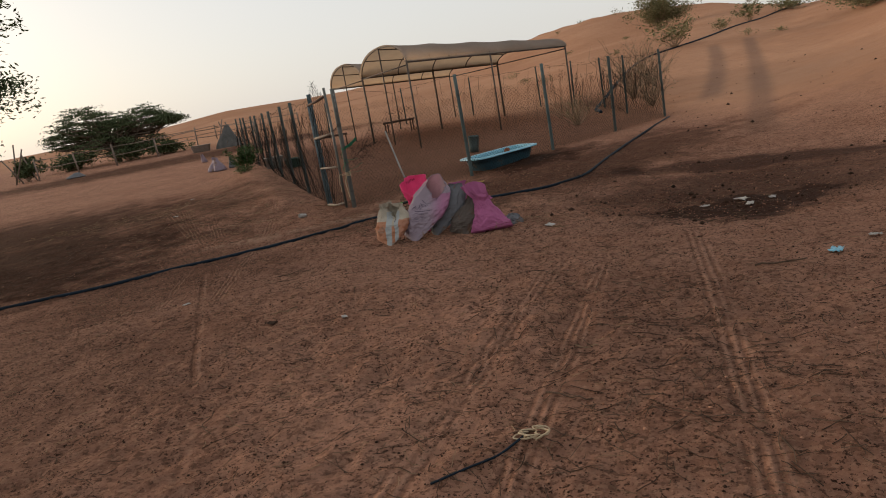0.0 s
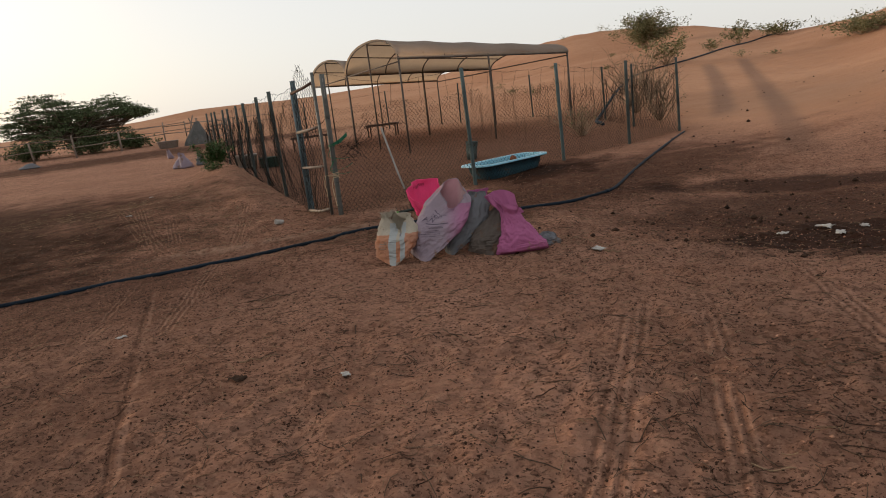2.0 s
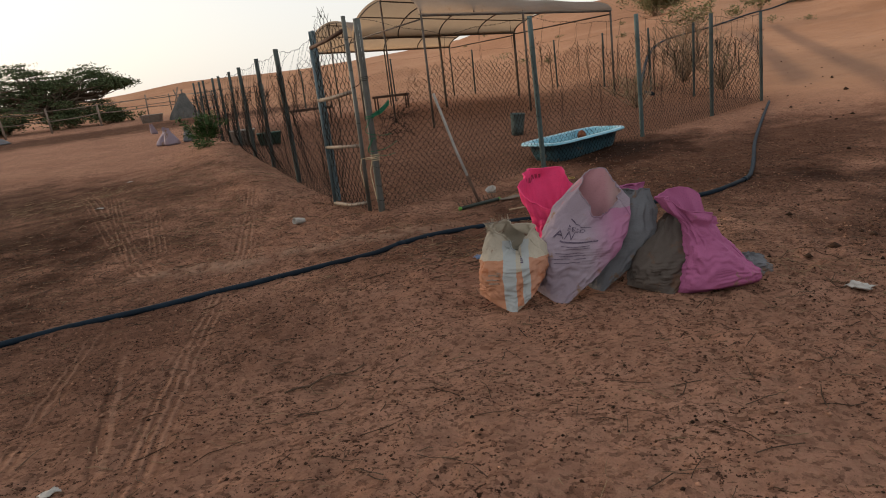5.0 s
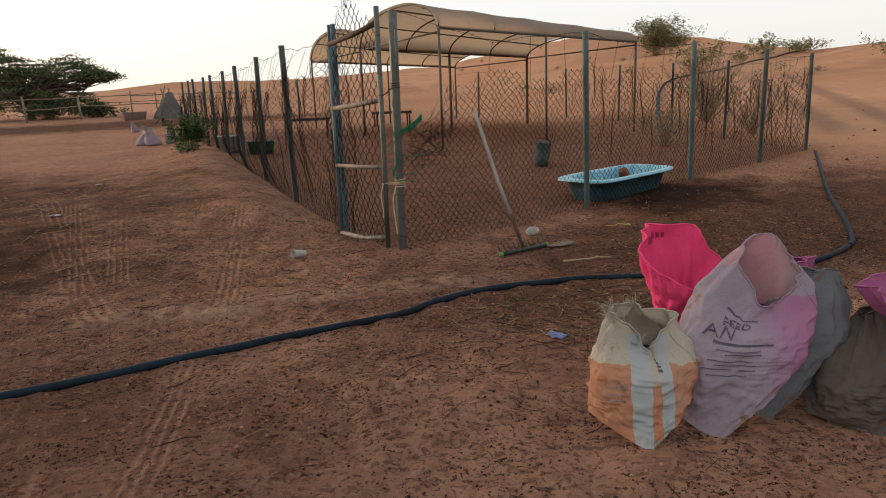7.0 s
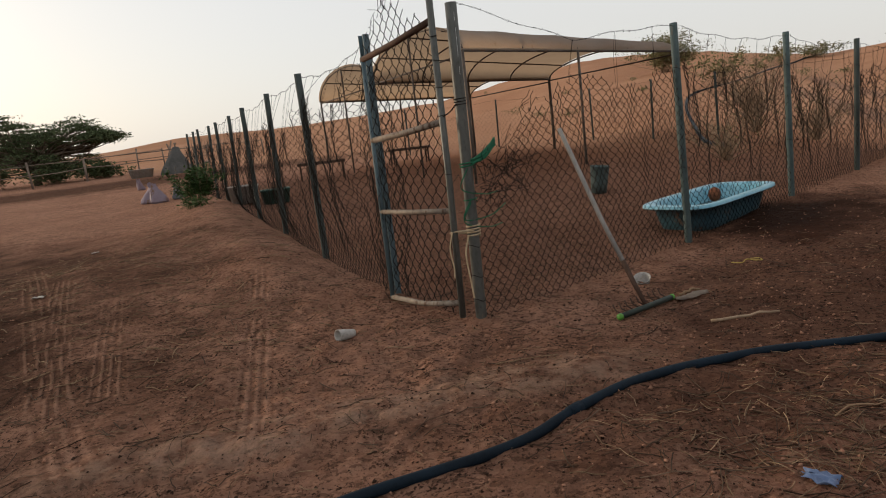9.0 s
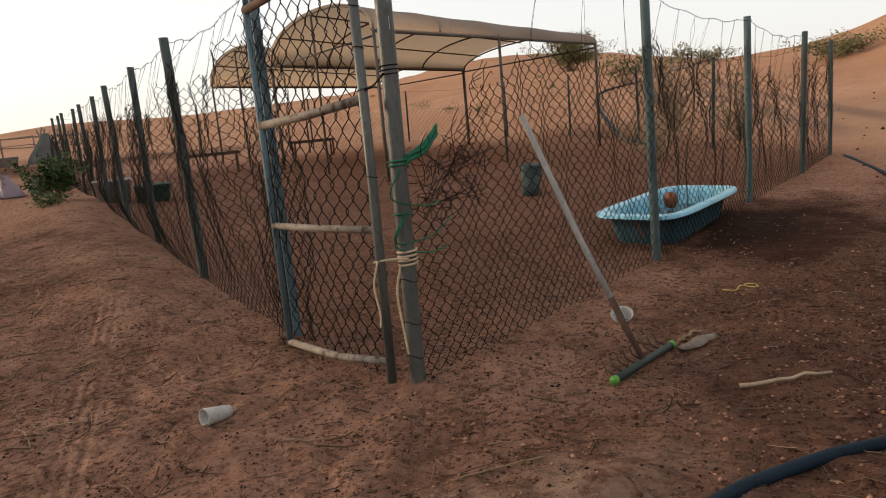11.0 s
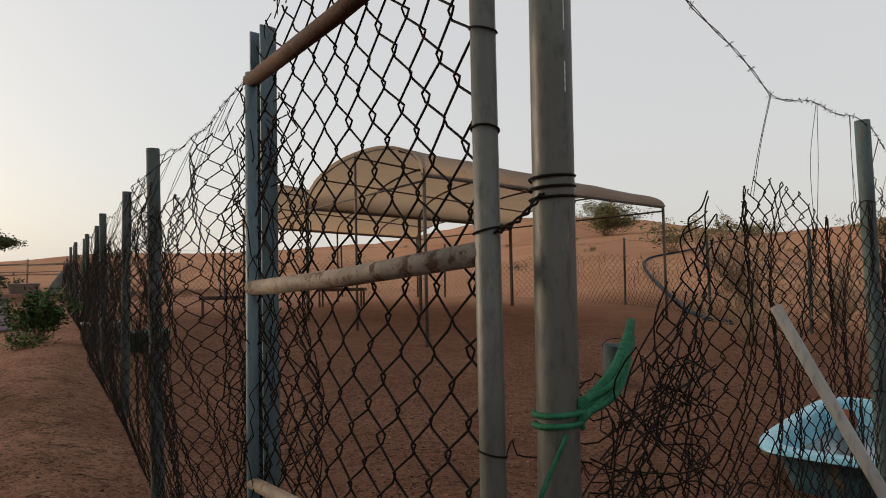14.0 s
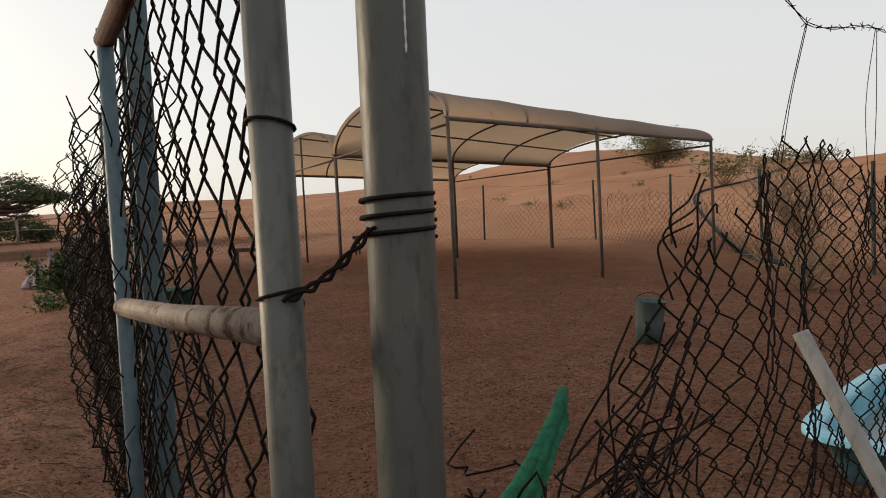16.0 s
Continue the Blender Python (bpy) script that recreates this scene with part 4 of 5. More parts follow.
    def print_word(self, word, size, x0, v0):
        cu = bpy.data.curves.new("word", "FONT")
        cu.body, cu.size = word, size
        tmp = new("word", cu)
        bpy.context.view_layer.update()
        me = tmp.evaluated_get(bpy.context.evaluated_depsgraph_get()).to_mesh()
        verts = [tuple(self.spot(x0 + v.co.x, v0 + v.co.y / (self.h * (1 - self.drop)))) for v in me.vertices]
        g = Geo().add(verts, [tuple(p.vertices) for p in me.polygons])
        tmp.to_mesh_clear()
        bpy.data.objects.remove(tmp)
        return g


def put_sack(shape, x, y, yaw, material, label, inside=None, tip=(0, 0), feed=True):
    ob = thing("feed_sack", label, "sack", "pile of feed sacks", pose(x, y, gz(x, y) - 0.012, tip[0], tip[1], yaw))
    body = part("bag", shape.geo(), material, ob)
    if inside:
        part("lining", shape.lining(), inside, ob, "inside of the open mouth")
        if feed:
            part("feed", shape.fill(), FILL, ob, "brown coarse feed")
    hem = [tuple(shape.at(2 * math.pi * i / 60, 1.0)) for i in range(61)]
    part("hem", Geo().tube(hem, 0.005, 5), material, ob)
    part("seam", Geo().tube([tuple(shape.at(-0.35, v, 0.002)) for v in np.linspace(0.02, 0.97, 26)], 0.003, 5), material, ob)
    return ob, body


WHITE_SACK = sack_material("white_orange_sacking", (0.33, 0.295, 0.235), [(-0.45, -0.055, (0.35, 0.115, 0.045), -0.1, 0.31), (0.030, 0.070, (0.36, 0.12, 0.05), 0.04, 0.25), (0.120, 0.45, (0.34, 0.12, 0.06), -0.1, 0.31), (-0.055, 0.030, (0.27, 0.31, 0.33), -0.1, 0.42), (0.070, 0.120, (0.27, 0.31, 0.33), -0.1, 0.42)], dirt_at=0.55)
LILAC_SACK = sack_material("lilac_sacking", (0.235, 0.19, 0.225), [(0.14, 0.80, (0.30, 0.095, 0.20), -0.1, 0.56, 0.20)], dirt_at=0.56)
LILAC_LINING = sack_material("lilac_lining", (0.33, 0.17, 0.19), [(0.30, 0.90, (0.44, 0.36, 0.33), 0.5, 0.95, 0.12)], dirt_at=0.58)
WHITE_LINING = sack_material("white_lining", (0.30, 0.265, 0.205), [], dirt_at=0.54)
GREY_SACK = sack_material("grey_sacking", (0.115, 0.118, 0.128), [], dirt=(0.13, 0.085, 0.06), dirt_at=0.57)
BROWN_SACK = sack_material("brown_grey_sacking", (0.078, 0.064, 0.055), [], dirt=(0.10, 0.062, 0.043), dirt_at=0.53)
MAGENTA_SACK = sack_material("magenta_sacking", (0.30, 0.090, 0.19), [], dirt_at=0.60)
PINK_SACK = sack_material("pink_sacking", (0.66, 0.055, 0.165), [], dirt_at=0.66)

# white and orange sack with a frayed top
s1 = Sack(0.46, 0.55, 0.32, (0.02, 0.12), 1, [0.9, 0.95, 1.0, 1.0, 0.98, 0.84, 0.68, 0.50], [0.8, 0.9, 1.0, 1.05, 0.9, 0.62, 0.42, 0.30], flop=0.034, tilt=-0.03, seam=(-0.11, -0.115, 0.125, -0.105, 0.09), drop=0.30, rumple=1.1)
ob, body = put_sack(s1, -0.365, 8.45, -10, WHITE_SACK, "white sack with orange bands and a frayed top", WHITE_LINING)
fray = Geo()
rs = np.random.RandomState(4)
for k in range(220):
    u = rs.uniform(1.5, 4.6)
    p = np.array(s1.at(u, rs.uniform(0.96, 1.0)))
    d = rs.normal(0, 1, 3) * (0.8, 0.8, 0.6) + (-0.5, 0, 0.6)
    fray.tube([p, p + d * 0.014, p + d * 0.028 + rs.normal(0, 0.005, 3)], 0.0011, 3, caps=False)
part("frayed_threads", fray, WHITE_SACK, ob, "loose white threads")
part("print", s1.print_word("18%", 0.032, -0.125, 0.50), PALE_PIPE, ob)
for k in range(3):
    part("print", s1.print_bar(-0.16, -0.09, 0.36 + 0.06 * k, 0.375 + 0.06 * k), PALE_PIPE, ob)
for k in range(4):
    part("print", s1.print_bar(0.045, 0.060, 0.70 + 0.055 * k, 0.735 + 0.055 * k), INK, ob)

# lilac and pink sack, tall and leaning, mouth folded open
s2 = Sack(0.56, 0.83, 0.34, (0.26, 0.24), 2, [0.8, 0.85, 0.92, 1.0, 1.02, 0.90, 0.70, 0.42], [0.6, 0.8, 0.95, 1.02, 0.9, 0.70, 0.56, 0.44], tilt=-0.01, flop=0.018, rumple=0.6, seam=(-0.15, -0.085, 0.10, -0.10, 0.10), drop=0.36)
ob, body = put_sack(s2, 0.02, 8.49, -8, LILAC_SACK, "tall lilac and pink printed feed sack, top folded open", LILAC_LINING)
part("print", s2.print_word("FEED", 0.052, -0.175, 0.775), INK, ob, "dark printed word")
part("print", s2.print_word("AN", 0.080, -0.225, 0.665), INK, ob, "large dark printed letters")
for k, (x0, x1, v) in enumerate([(-0.19, 0.06, 0.625), (-0.16, 0.02, 0.575), (-0.12, 0.03, 0.545), (-0.18, 0.0, 0.49), (-0.15, 0.02, 0.46), (-0.19, -0.08, 0.43), (-0.05, 0.03, 0.425), (-0.17, 0.0, 0.385), (-0.17, -0.04, 0.875)]):
    part("print", s2.print_bar(x0, x1, v, v + (0.016 if k == 0 else 0.007)), INK, ob)

# grey-blue sack slumped against it
s3 = Sack(0.46, 0.62, 0.27, (0.27, 0.16), 3, [0.8, 0.85, 0.95, 1.0, 1.0, 0.78, 0.56, 0.34], [0.6, 0.8, 0.95, 1.0, 0.9, 0.5, 0.22, 0.08], flop=0.012, seam=(-0.10, -0.085, 0.05, -0.085, 0.04), crease=0.6)
put_sack(s3, 0.30, 8.60, -8, GREY_SACK, "slumped grey-blue feed sack, closed at the top")
s4 = Sack(0.48, 0.44, 0.32, (0.22, 0.18), 4, [0.9, 0.95, 1.0, 0.98, 0.86, 0.60, 0.42, 0.30], [0.7, 0.9, 1.05, 1.0, 0.85, 0.5, 0.24, 0.10], flop=0.015, seam=(-0.12, -0.06, 0.11, -0.11, 0.05), crease=1.0)
put_sack(s4, 0.63, 8.42, 8, BROWN_SACK, "squat brown-grey feed sack leaning on the others")
s5 = Sack(0.50, 0.58, 0.32, (-0.10, 0.20), 5, [1.15, 1.12, 1.02, 0.74, 0.46, 0.42, 0.60, 0.74], [0.5, 0.95, 1.1, 0.95, 0.62, 0.50, 0.58, 0.62], tilt=-0.10, flop=0.04, drop=0.18, crease=1.2, rumple=1.4)
put_sack(s5, 0.97, 8.32, 6, MAGENTA_SACK, "half-empty magenta sack with a crumpled open mouth", MAGENTA_SACK)
s6 = Sack(0.37, 0.80, 0.36, (-0.02, 0.02), 6, [0.5, 0.55, 0.55, 0.55, 0.66, 0.86, 0.96, 1.0], [0.5, 0.6, 0.6, 0.6, 0.7, 0.9, 1.0, 1.0], tilt=-0.085, flop=0.03, drop=0.34, crease=0.8, rumple=1.2)
ob, body = put_sack(s6, 0.03, 8.98, -12, PINK_SACK, "bright pink half-empty sack gaping open behind the pile", PINK_SACK)
for k in range(7):
    a0 = 1.75 + 0.16 * k
    part("print", Geo().grid([[tuple(s6.at(a0 + da, v, -0.012)) for da in (0.0, 0.05, 0.10)] for v in (0.91, 0.95)]), PINK_INK, ob)
s8 = Sack(0.32, 0.64, 0.22, (0.06, 0.0), 8, [0.7, 0.9, 0.95, 0.92, 0.8, 0.6, 0.55, 0.62], [0.6, 0.9, 0.95, 0.92, 0.8, 0.55, 0.35, 0.25], flop=0.006)
put_sack(s8, 0.54, 8.94, 10, MAGENTA_SACK, "crumpled magenta sack tucked behind the others")
s7 = Sack(0.34, 0.14, 0.26, (0.03, 0.0), 7, [0.9, 1.0, 1.0, 0.9, 0.7, 0.5, 0.3, 0.1], [0.9, 1.0, 1.0, 0.9, 0.7, 0.5, 0.3, 0.1], flop=0.0)
put_sack(s7, 1.24, 8.50, 20, GREY_SACK, "flattened pale grey sack lying at the end of the pile")

# ---- rake, bowl and litter ----
WOOD = surface("weathered_pole", (0.20, 0.20, 0.19), (0.31, 0.30, 0.28), 5, 0.7, 0.0, 0.3, 60, ((0.10, 0.07, 0.05), 1.3, 0.6), stretch=(1, 1, 0.3))
rx, ry = -0.29, 11.98
rake = thing("rake", "long-handled rake leaning against the fence", "rake", at=pose(rx, ry, gz(rx, ry)))
part("handle", Geo().tube([(-0.095, 0.14, 0.33), (-0.20, 0.30, 0.66), (-0.39, 0.62, 1.36)], 0.0165, 10), WOOD, rake)
part("socket", Geo().tube([(0, 0, 0.03), (-0.06, 0.09, 0.21), (-0.105, 0.155, 0.36)], (0.014, 0.018, 0.019), 10), RUST, rake, "dark rusted socket of the handle")
hd = Vector((0.66, 0.45, 0)).normalized()
GREEN_CAP = surface("green_cap", (0.06, 0.20, 0.03), (0.11, 0.30, 0.05), 20, 0.5, 0.0, 0.1, 60)
DARK_HEAD = surface("rake_paint", (0.012, 0.020, 0.016), (0.030, 0.042, 0.034), 12, 0.55, 0.0, 0.3, 60, ((0.10, 0.06, 0.04), 1.5, 0.62))
bar = part("head", Geo().tube([tuple(hd * k + Vector((0, 0, 0.035))) for k in (-0.29, 0, 0.29)], 0.021, 10), DARK_HEAD, rake, "dark green-black crossbar")
for k in (-0.30, 0.30):
    part("end_cap", Geo().tube([tuple(hd * k * f + Vector((0, 0, 0.035))) for f in (0.955, 1.04)], 0.0235, 10), GREEN_CAP, bar, "bright green plastic cap")
for k in np.linspace(-0.26, 0.26, 9):
    part("tine", Geo().tube([tuple(hd * k + Vector((0, 0, 0.035))), tuple(hd * k + Vector((-0.04, 0.06, 0.06))), tuple(hd * k + Vector((-0.05, 0.08, 0.10)))], 0.006, 5), RUST, rake)

WHITE_PLASTIC = surface("white_plastic", (0.28, 0.265, 0.24), (0.42, 0.40, 0.37), 9, 0.5, 0.0, 0.1, 50, ((0.35, 0.25, 0.18), 1.5, 0.6))
BLUE_PLASTIC = surface("blue_plastic", (0.06, 0.11, 0.22), (0.15, 0.20, 0.32), 14, 0.4, 0.0, 0.2, 50)


def lathe(rows, n=20):
    return Geo().grid([[(r * math.cos(a), r * math.sin(a), z) for a in np.linspace(0, 2 * math.pi, n, endpoint=False)] for r, z in rows], True)


bx, by = -0.07, 12.70
bowl = thing("bowl", "small dirty white plastic bowl on sand", "bowl", at=pose(bx, by, gz(bx, by) - 0.022, 24, -14, 0))
part("wall", lathe([(0.002, 0.0), (0.040, 0.0), (0.055, 0.03), (0.066, 0.075), (0.072, 0.082), (0.066, 0.080), (0.050, 0.035), (0.035, 0.012), (0.002, 0.010)]), WHITE_PLASTIC, bowl)
cx, cy = -2.47, 12.06
cup = thing("paper_cup", "crushed white cup lying on the sand", "cup", at=pose(cx, cy, gz(cx, cy) + 0.035, 82, 0, -50))
part("cup_wall", lathe([(0.002, -0.07), (0.030, -0.07), (0.034, -0.04), (0.038, 0.0), (0.044, 0.07), (0.041, 0.069), (0.033, -0.035), (0.002, -0.06)]), WHITE_PLASTIC, cup)


def scrap(name, x, y, size, material, label, category, seed, up=0.3):
    """A crumpled piece of film or card on the ground."""
    rs = np.random.RandomState(seed)
    n = 7
    z = rs.uniform(0, 1, (n, n)) * size * up * 0.6
    pts = np.array([[((i / (n - 1) - 0.5) * size + rs.normal(0, size * 0.05), (j / (n - 1) - 0.5) * size * 0.7 + rs.normal(0, size * 0.05), z[i, j]) for j in range(n)] for i in range(n)])
    ob = new(name, Geo().grid(pts).mesh(name, material))
    ob.matrix_world = pose(x, y, gz(x, y) + 0.006, 0, 0, rs.uniform(0, 180))
    so = ob.modifiers.new("thickness", "SOLIDIFY")
    so.thickness = 0.004
    return tagged(ob, label, category)


scrap("plastic_scrap", -0.50, 9.57, 0.11, BLUE_PLASTIC, "crumpled blue and white plastic wrapper", "litter", 1)
for k, (x, y, sz) in enumerate([(4.37, 8.62, 0.18), (4.35, 8.3, 0.13), (4.72, 8.48, 0.12), (3.83, 8.47, 0.12), (4.22, 5.41, 0.10), (1.71, 8.0, 0.14), (-2.58, 6.69, 0.07), (-0.54, 5.35, 0.07), (-6.0, 14.5, 0.12), (-6.8, 17.5, 0.10)]):
    scrap("plastic_scrap", x, y, sz, WHITE_PLASTIC, "dirty white plastic scrap lying on sand", "litter", 20 + k)
scrap("plastic_scrap", 3.73, 5.14, 0.13, TUB_IN, "pale blue plastic scrap lying on sand", "litter", 40)
scrap("dung_pat", -1.25, 5.44, 0.10, DUNG_CLOD, "dry dark dung on the sand", "dung", 41, 0.35)


def ground_stick(name, x, y, length, yaw, radius, material, label, seed, category="stick"):
    rs = np.random.RandomState(seed)
    d = np.array([math.cos(radians(yaw)), math.sin(radians(yaw))])
    pts = []
    bend = 0.0
    for k in np.linspace(-0.5, 0.5, 8):
        bend += rs.normal(0, 0.025 * length)
        p = np.array([x, y]) + d * k * length + np.array([-d[1], d[0]]) * bend
        pts.append((p[0], p[1], gz(*p) + radius + 0.002 + abs(rs.normal(0, 0.006))))
    base = np.array(pts[0])
    ob = new(name, Geo().tube(np.array(pts) - base, np.linspace(radius, radius * 0.6, 8), 6).mesh(name, material))
    ob.location = base
    return tagged(ob, label, category)


ground_stick("stick", 0.20, 11.52, 0.42, -22, 0.012, DRY_WOOD, "short broken stick lying by the hose", 1)
for k, (x, y, ln, yaw, r) in enumerate([(3.21, 5.03, 0.42, 0, 0.009), (1.79, 7.8, 0.16, 10, 0.010), (-1.53, 7.58, 0.50, 35, 0.006), (-1.2, 5.78, 0.25, 20, 0.005), (3.45, 7.4, 0.28, 0, 0.008), (1.37, 3.82, 0.16, -35, 0.004), (1.14, 3.12, 0.28, -30, 0.006), (0.14, 12.28, 0.20, 25, 0.014), (-0.1, 9.3, 0.35, -60, 0.005), (0.0, 10.1, 0.30, 15, 0.006), (-0.75, 10.25, 0.22, 5, 0.006), (-1.3, 11.2, 0.4, 12, 0.004)]):
    ground_stick("stick", x, y, ln, yaw, r, STRAW if k % 2 else TWIG, "thin dry stick lying on the sand", 50 + k)

# long pale rag beside the rake, and a loop of yellow string
RAG = surface("dirty_rag", (0.13, 0.10, 0.08), (0.22, 0.18, 0.145), 14, 0.9, 0.0, 0.4, 60)
rs = np.random.RandomState(31)
rows = []
for i in range(15):
    u = i / 14 - 0.5
    half = 0.045 * math.sqrt(max(0.04, 1 - (2 * u) ** 2)) + rs.normal(0, 0.004)
    rows.append([(0.30 * u, half * k + 0.012 * math.sin(7 * u), 0.010 + 0.020 * (1 - k * k) + rs.uniform(0, 0.010)) for k in (-1, -0.5, 0, 0.5, 1)])
rag = new("rag", Geo().grid(rows).mesh("rag", RAG))
rag.matrix_world = pose(0.10, 12.13, gz(0.10, 12.13), 0, 0, 22)
tagged(rag, "long crumpled dirty-white rag lying on sand", "rag")
rag.modifiers.new("thickness", "SOLIDIFY").thickness = 0.004
YELLOW = surface("yellow_string", (0.42, 0.30, 0.07), (0.55, 0.42, 0.13), 20, 0.7, 0.0, 0.2, 80)
pts = [(-0.13, 0.03), (-0.06, -0.02), (0.0, 0.015), (0.06, -0.015), (0.13, 0.0), (0.12, 0.05), (0.05, 0.04)]
string = new("string", Geo().tube(smooth_path([(x, y, gz(0.94 + x, 12.95 + y) - gz(0.94, 12.95) + 0.006) for x, y in pts], 6), 0.0045, 6).mesh("string", YELLOW))
string.matrix_world = pose(0.94, 12.95, gz(0.94, 12.95))
tagged(string, "short loop of yellow string on the sand", "string")

# knot of old rope beside the path
ROPE = surface("old_rope", (0.36, 0.28, 0.18), (0.50, 0.41, 0.28), 30, 0.85, 0.0, 0.4, 120)
rs = np.random.RandomState(3)
kx, ky = 0.85, 2.74
rope = thing("rope_tangle", "tangled length of frayed straw-coloured rope on sand", "rope", at=pose(kx, ky, gz(kx, ky)))
for j in range(5):
    pts = [(0.05 * math.cos(a + j) * (1 + 0.5 * math.sin(2 * a)) + 0.02 * j, 0.045 * math.sin(a + j) - 0.01 * j, 0.012 + 0.010 * j * abs(math.sin(a))) for a in np.linspace(0, 5.2, 14)]
    part("coil", Geo().tube(smooth_path(pts, 3), 0.0042, 6), ROPE, rope)
part("tail", Geo().tube(smooth_path([(0, 0, 0.01), (-0.08, -0.10, 0.014), (-0.16, -0.17, 0.01), (-0.30, -0.24, 0.012), (-0.48, -0.33, 0.01)], 5), 0.006, 6), HOSE, rope, "dark end of the rope")

# green rope that ties the torn mesh to the gate post
GREEN_ROPE = surface("green_rope", (0.012, 0.085, 0.045), (0.03, 0.15, 0.085), 25, 0.7, 0.0, 0.6, 90)
px, py = RIGHT[0][0] + 0.012, RIGHT[0][1]
fdir = Vector((RIGHT[1][0] - px, RIGHT[1][1] - py, 0)).normalized()
tie = thing("green_rope", "frayed green rope tying torn mesh to the gate post", "rope", at=pose(px, py, 0))


def wrap(z, turns, r=0.048, rad=0.006, slope=0.02):
    return [(r * math.cos(a), r * math.sin(a), z + slope * a / 6.28) for a in np.linspace(0, 2 * math.pi * turns, int(14 * turns))]


part("wrap", Geo().tube(wrap(0.70, 2.3), 0.006, 6), GREEN_ROPE, tie)
part("wrap", Geo().tube(wrap(0.46, 1.4), 0.0045, 6), GREEN_ROPE, tie)
for k in range(5):
    a = Vector((0.03, -0.03, 0.72 + 0.008 * k))
    b = fdir * 0.30 + Vector((0.0, 0.0, 0.84 + 0.012 * k))
    mid = (a + b) / 2 + Vector((0.01 * math.sin(k * 2), -0.03, -0.02 + 0.012 * math.cos(k * 2.4)))
    part("strand", Geo().tube(smooth_path([a, mid, b], 6), 0.010 - 0.001 * (k % 3), 6), GREEN_ROPE, tie)
for k, (z0, z1, s1_) in enumerate([(0.70, 0.50, 0.28), (0.48, 0.40, 0.35), (0.46, 0.26, 0.30)]):
    a = Vector((0.0, -0.046, z0))
    b = fdir * s1_ + Vector((0, -0.02, z1))
    part("strand", Geo().tube(smooth_path([a, a + Vector((-0.06, -0.02, -0.14)), (a + b) / 2 + Vector((0, -0.04, -0.10)), b], 6), 0.0042, 6), GREEN_ROPE, tie)

# pale cord that holds gate and post together, and the wire above it
cord = thing("knotted_rope", "pale cord knotted round gate and post", "rope", at=pose(px, py, 0.16))
for k in range(4):
    part("wrap", Geo().tube(wrap(0.045 + 0.022 * k, 1.05, 0.046 + 0.001 * k), 0.0062, 6), ROPE, cord)
gs = Vector((-1.60 - px, 12.11 - py, 0))
part("loop", Geo().tube(smooth_path([(0, -0.048, 0.09), tuple(gs * 0.5 + Vector((0, -0.045, 0.10))), tuple(gs + Vector((0, -0.03, 0.10))), tuple(gs + Vector((-0.035, 0.0, 0.09))), tuple(gs + Vector((0.0, 0.03, 0.08))), (0, 0.05, 0.07)], 6), 0.0062, 6), ROPE, cord)
part("loose_end", Geo().tube(smooth_path([tuple(gs + Vector((-0.02, -0.03, 0.10))), tuple(gs + Vector((-0.05, -0.04, -0.02))), tuple(gs + Vector((-0.035, -0.04, -0.16))), tuple(gs + Vector((-0.04, -0.04, -0.23)))], 6), 0.005, 6), ROPE, cord)
part("loose_end", Geo().tube(smooth_path([(-0.045, -0.02, 0.05), (-0.075, -0.04, -0.08), (-0.06, -0.04, -0.28), (-0.05, -0.04, -0.40)], 6), 0.006, 6), ROPE, cord)
tw = thing("twisted_wire", "dark wire twisted from gate stile to gate post", "wire", at=pose(px, py, 0))
for z0 in (1.135, 1.155, 1.175):
    part("wrap", Geo().tube(wrap(z0, 1.1, 0.0445, 0.003, 0.012), 0.0028, 5), WIRE, tw)
for ph in (0, math.pi):
    a, b = Vector((-0.03, -0.03, 1.15)), gs + Vector((0.01, -0.028, 1.075))
    pts = [tuple(a.lerp(b, t) + Vector((0.004 * math.cos(16 * t + ph), 0, 0.004 * math.sin(16 * t + ph) - 0.012 * math.sin(math.pi * t)))) for t in np.linspace(0, 1, 18)]
    part("twist", Geo().tube(pts, 0.0028, 5), WIRE, tw)
# knot of torn wire under the rope
rs = np.random.RandomState(12)
sn = thing("wire_snarl", "snarl of torn mesh wire hanging beside the post", "wire", at=pose(px, py, 0))
for k in range(34):
    s0 = rs.uniform(0.10, 0.55)
    p = np.array(fdir * s0) + (rs.normal(0, 0.03), rs.normal(0, 0.03), rs.uniform(0.45, 0.72))
    pts = [p]
    for _ in range(7):
        pts.append(pts[-1] + rs.normal(0, 0.035, 3))
    part("wire_strand", Geo().tube(smooth_path(pts, 2), 0.0022, 3, caps=False), WIRE, sn)
for k in range(5):
    a = np.array(fdir * rs.uniform(0.60, 0.78)) + (0, 0, rs.uniform(0.98, 1.08))
    w_ = rs.normal(0, 0.012, (3, 3))
    part("wire_strand", Geo().tube(smooth_path([a, a + (-0.005, 0, 0.05) + w_[0], a + (0.015, 0.01, 0.11) + w_[1], a + (0.045, 0.03, 0.14) + w_[2]], 5), 0.0024, 3, caps=False), WIRE, sn)
for k in range(16):
    a = np.array(fdir * rs.uniform(0.05, 0.30)) + (0, -0.01, rs.uniform(0.44, 0.80))
    b = np.array(fdir * rs.uniform(0.45, 0.80)) + (0, 0.0, rs.uniform(0.30, 1.05))
    w_ = rs.normal(0, 0.025, (2, 3))
    part("wire_strand", Geo().tube(smooth_path([a, a * 0.66 + b * 0.34 + w_[0], a * 0.33 + b * 0.67 + w_[1], b], 4), 0.0024, 3, caps=False), WIRE, sn)


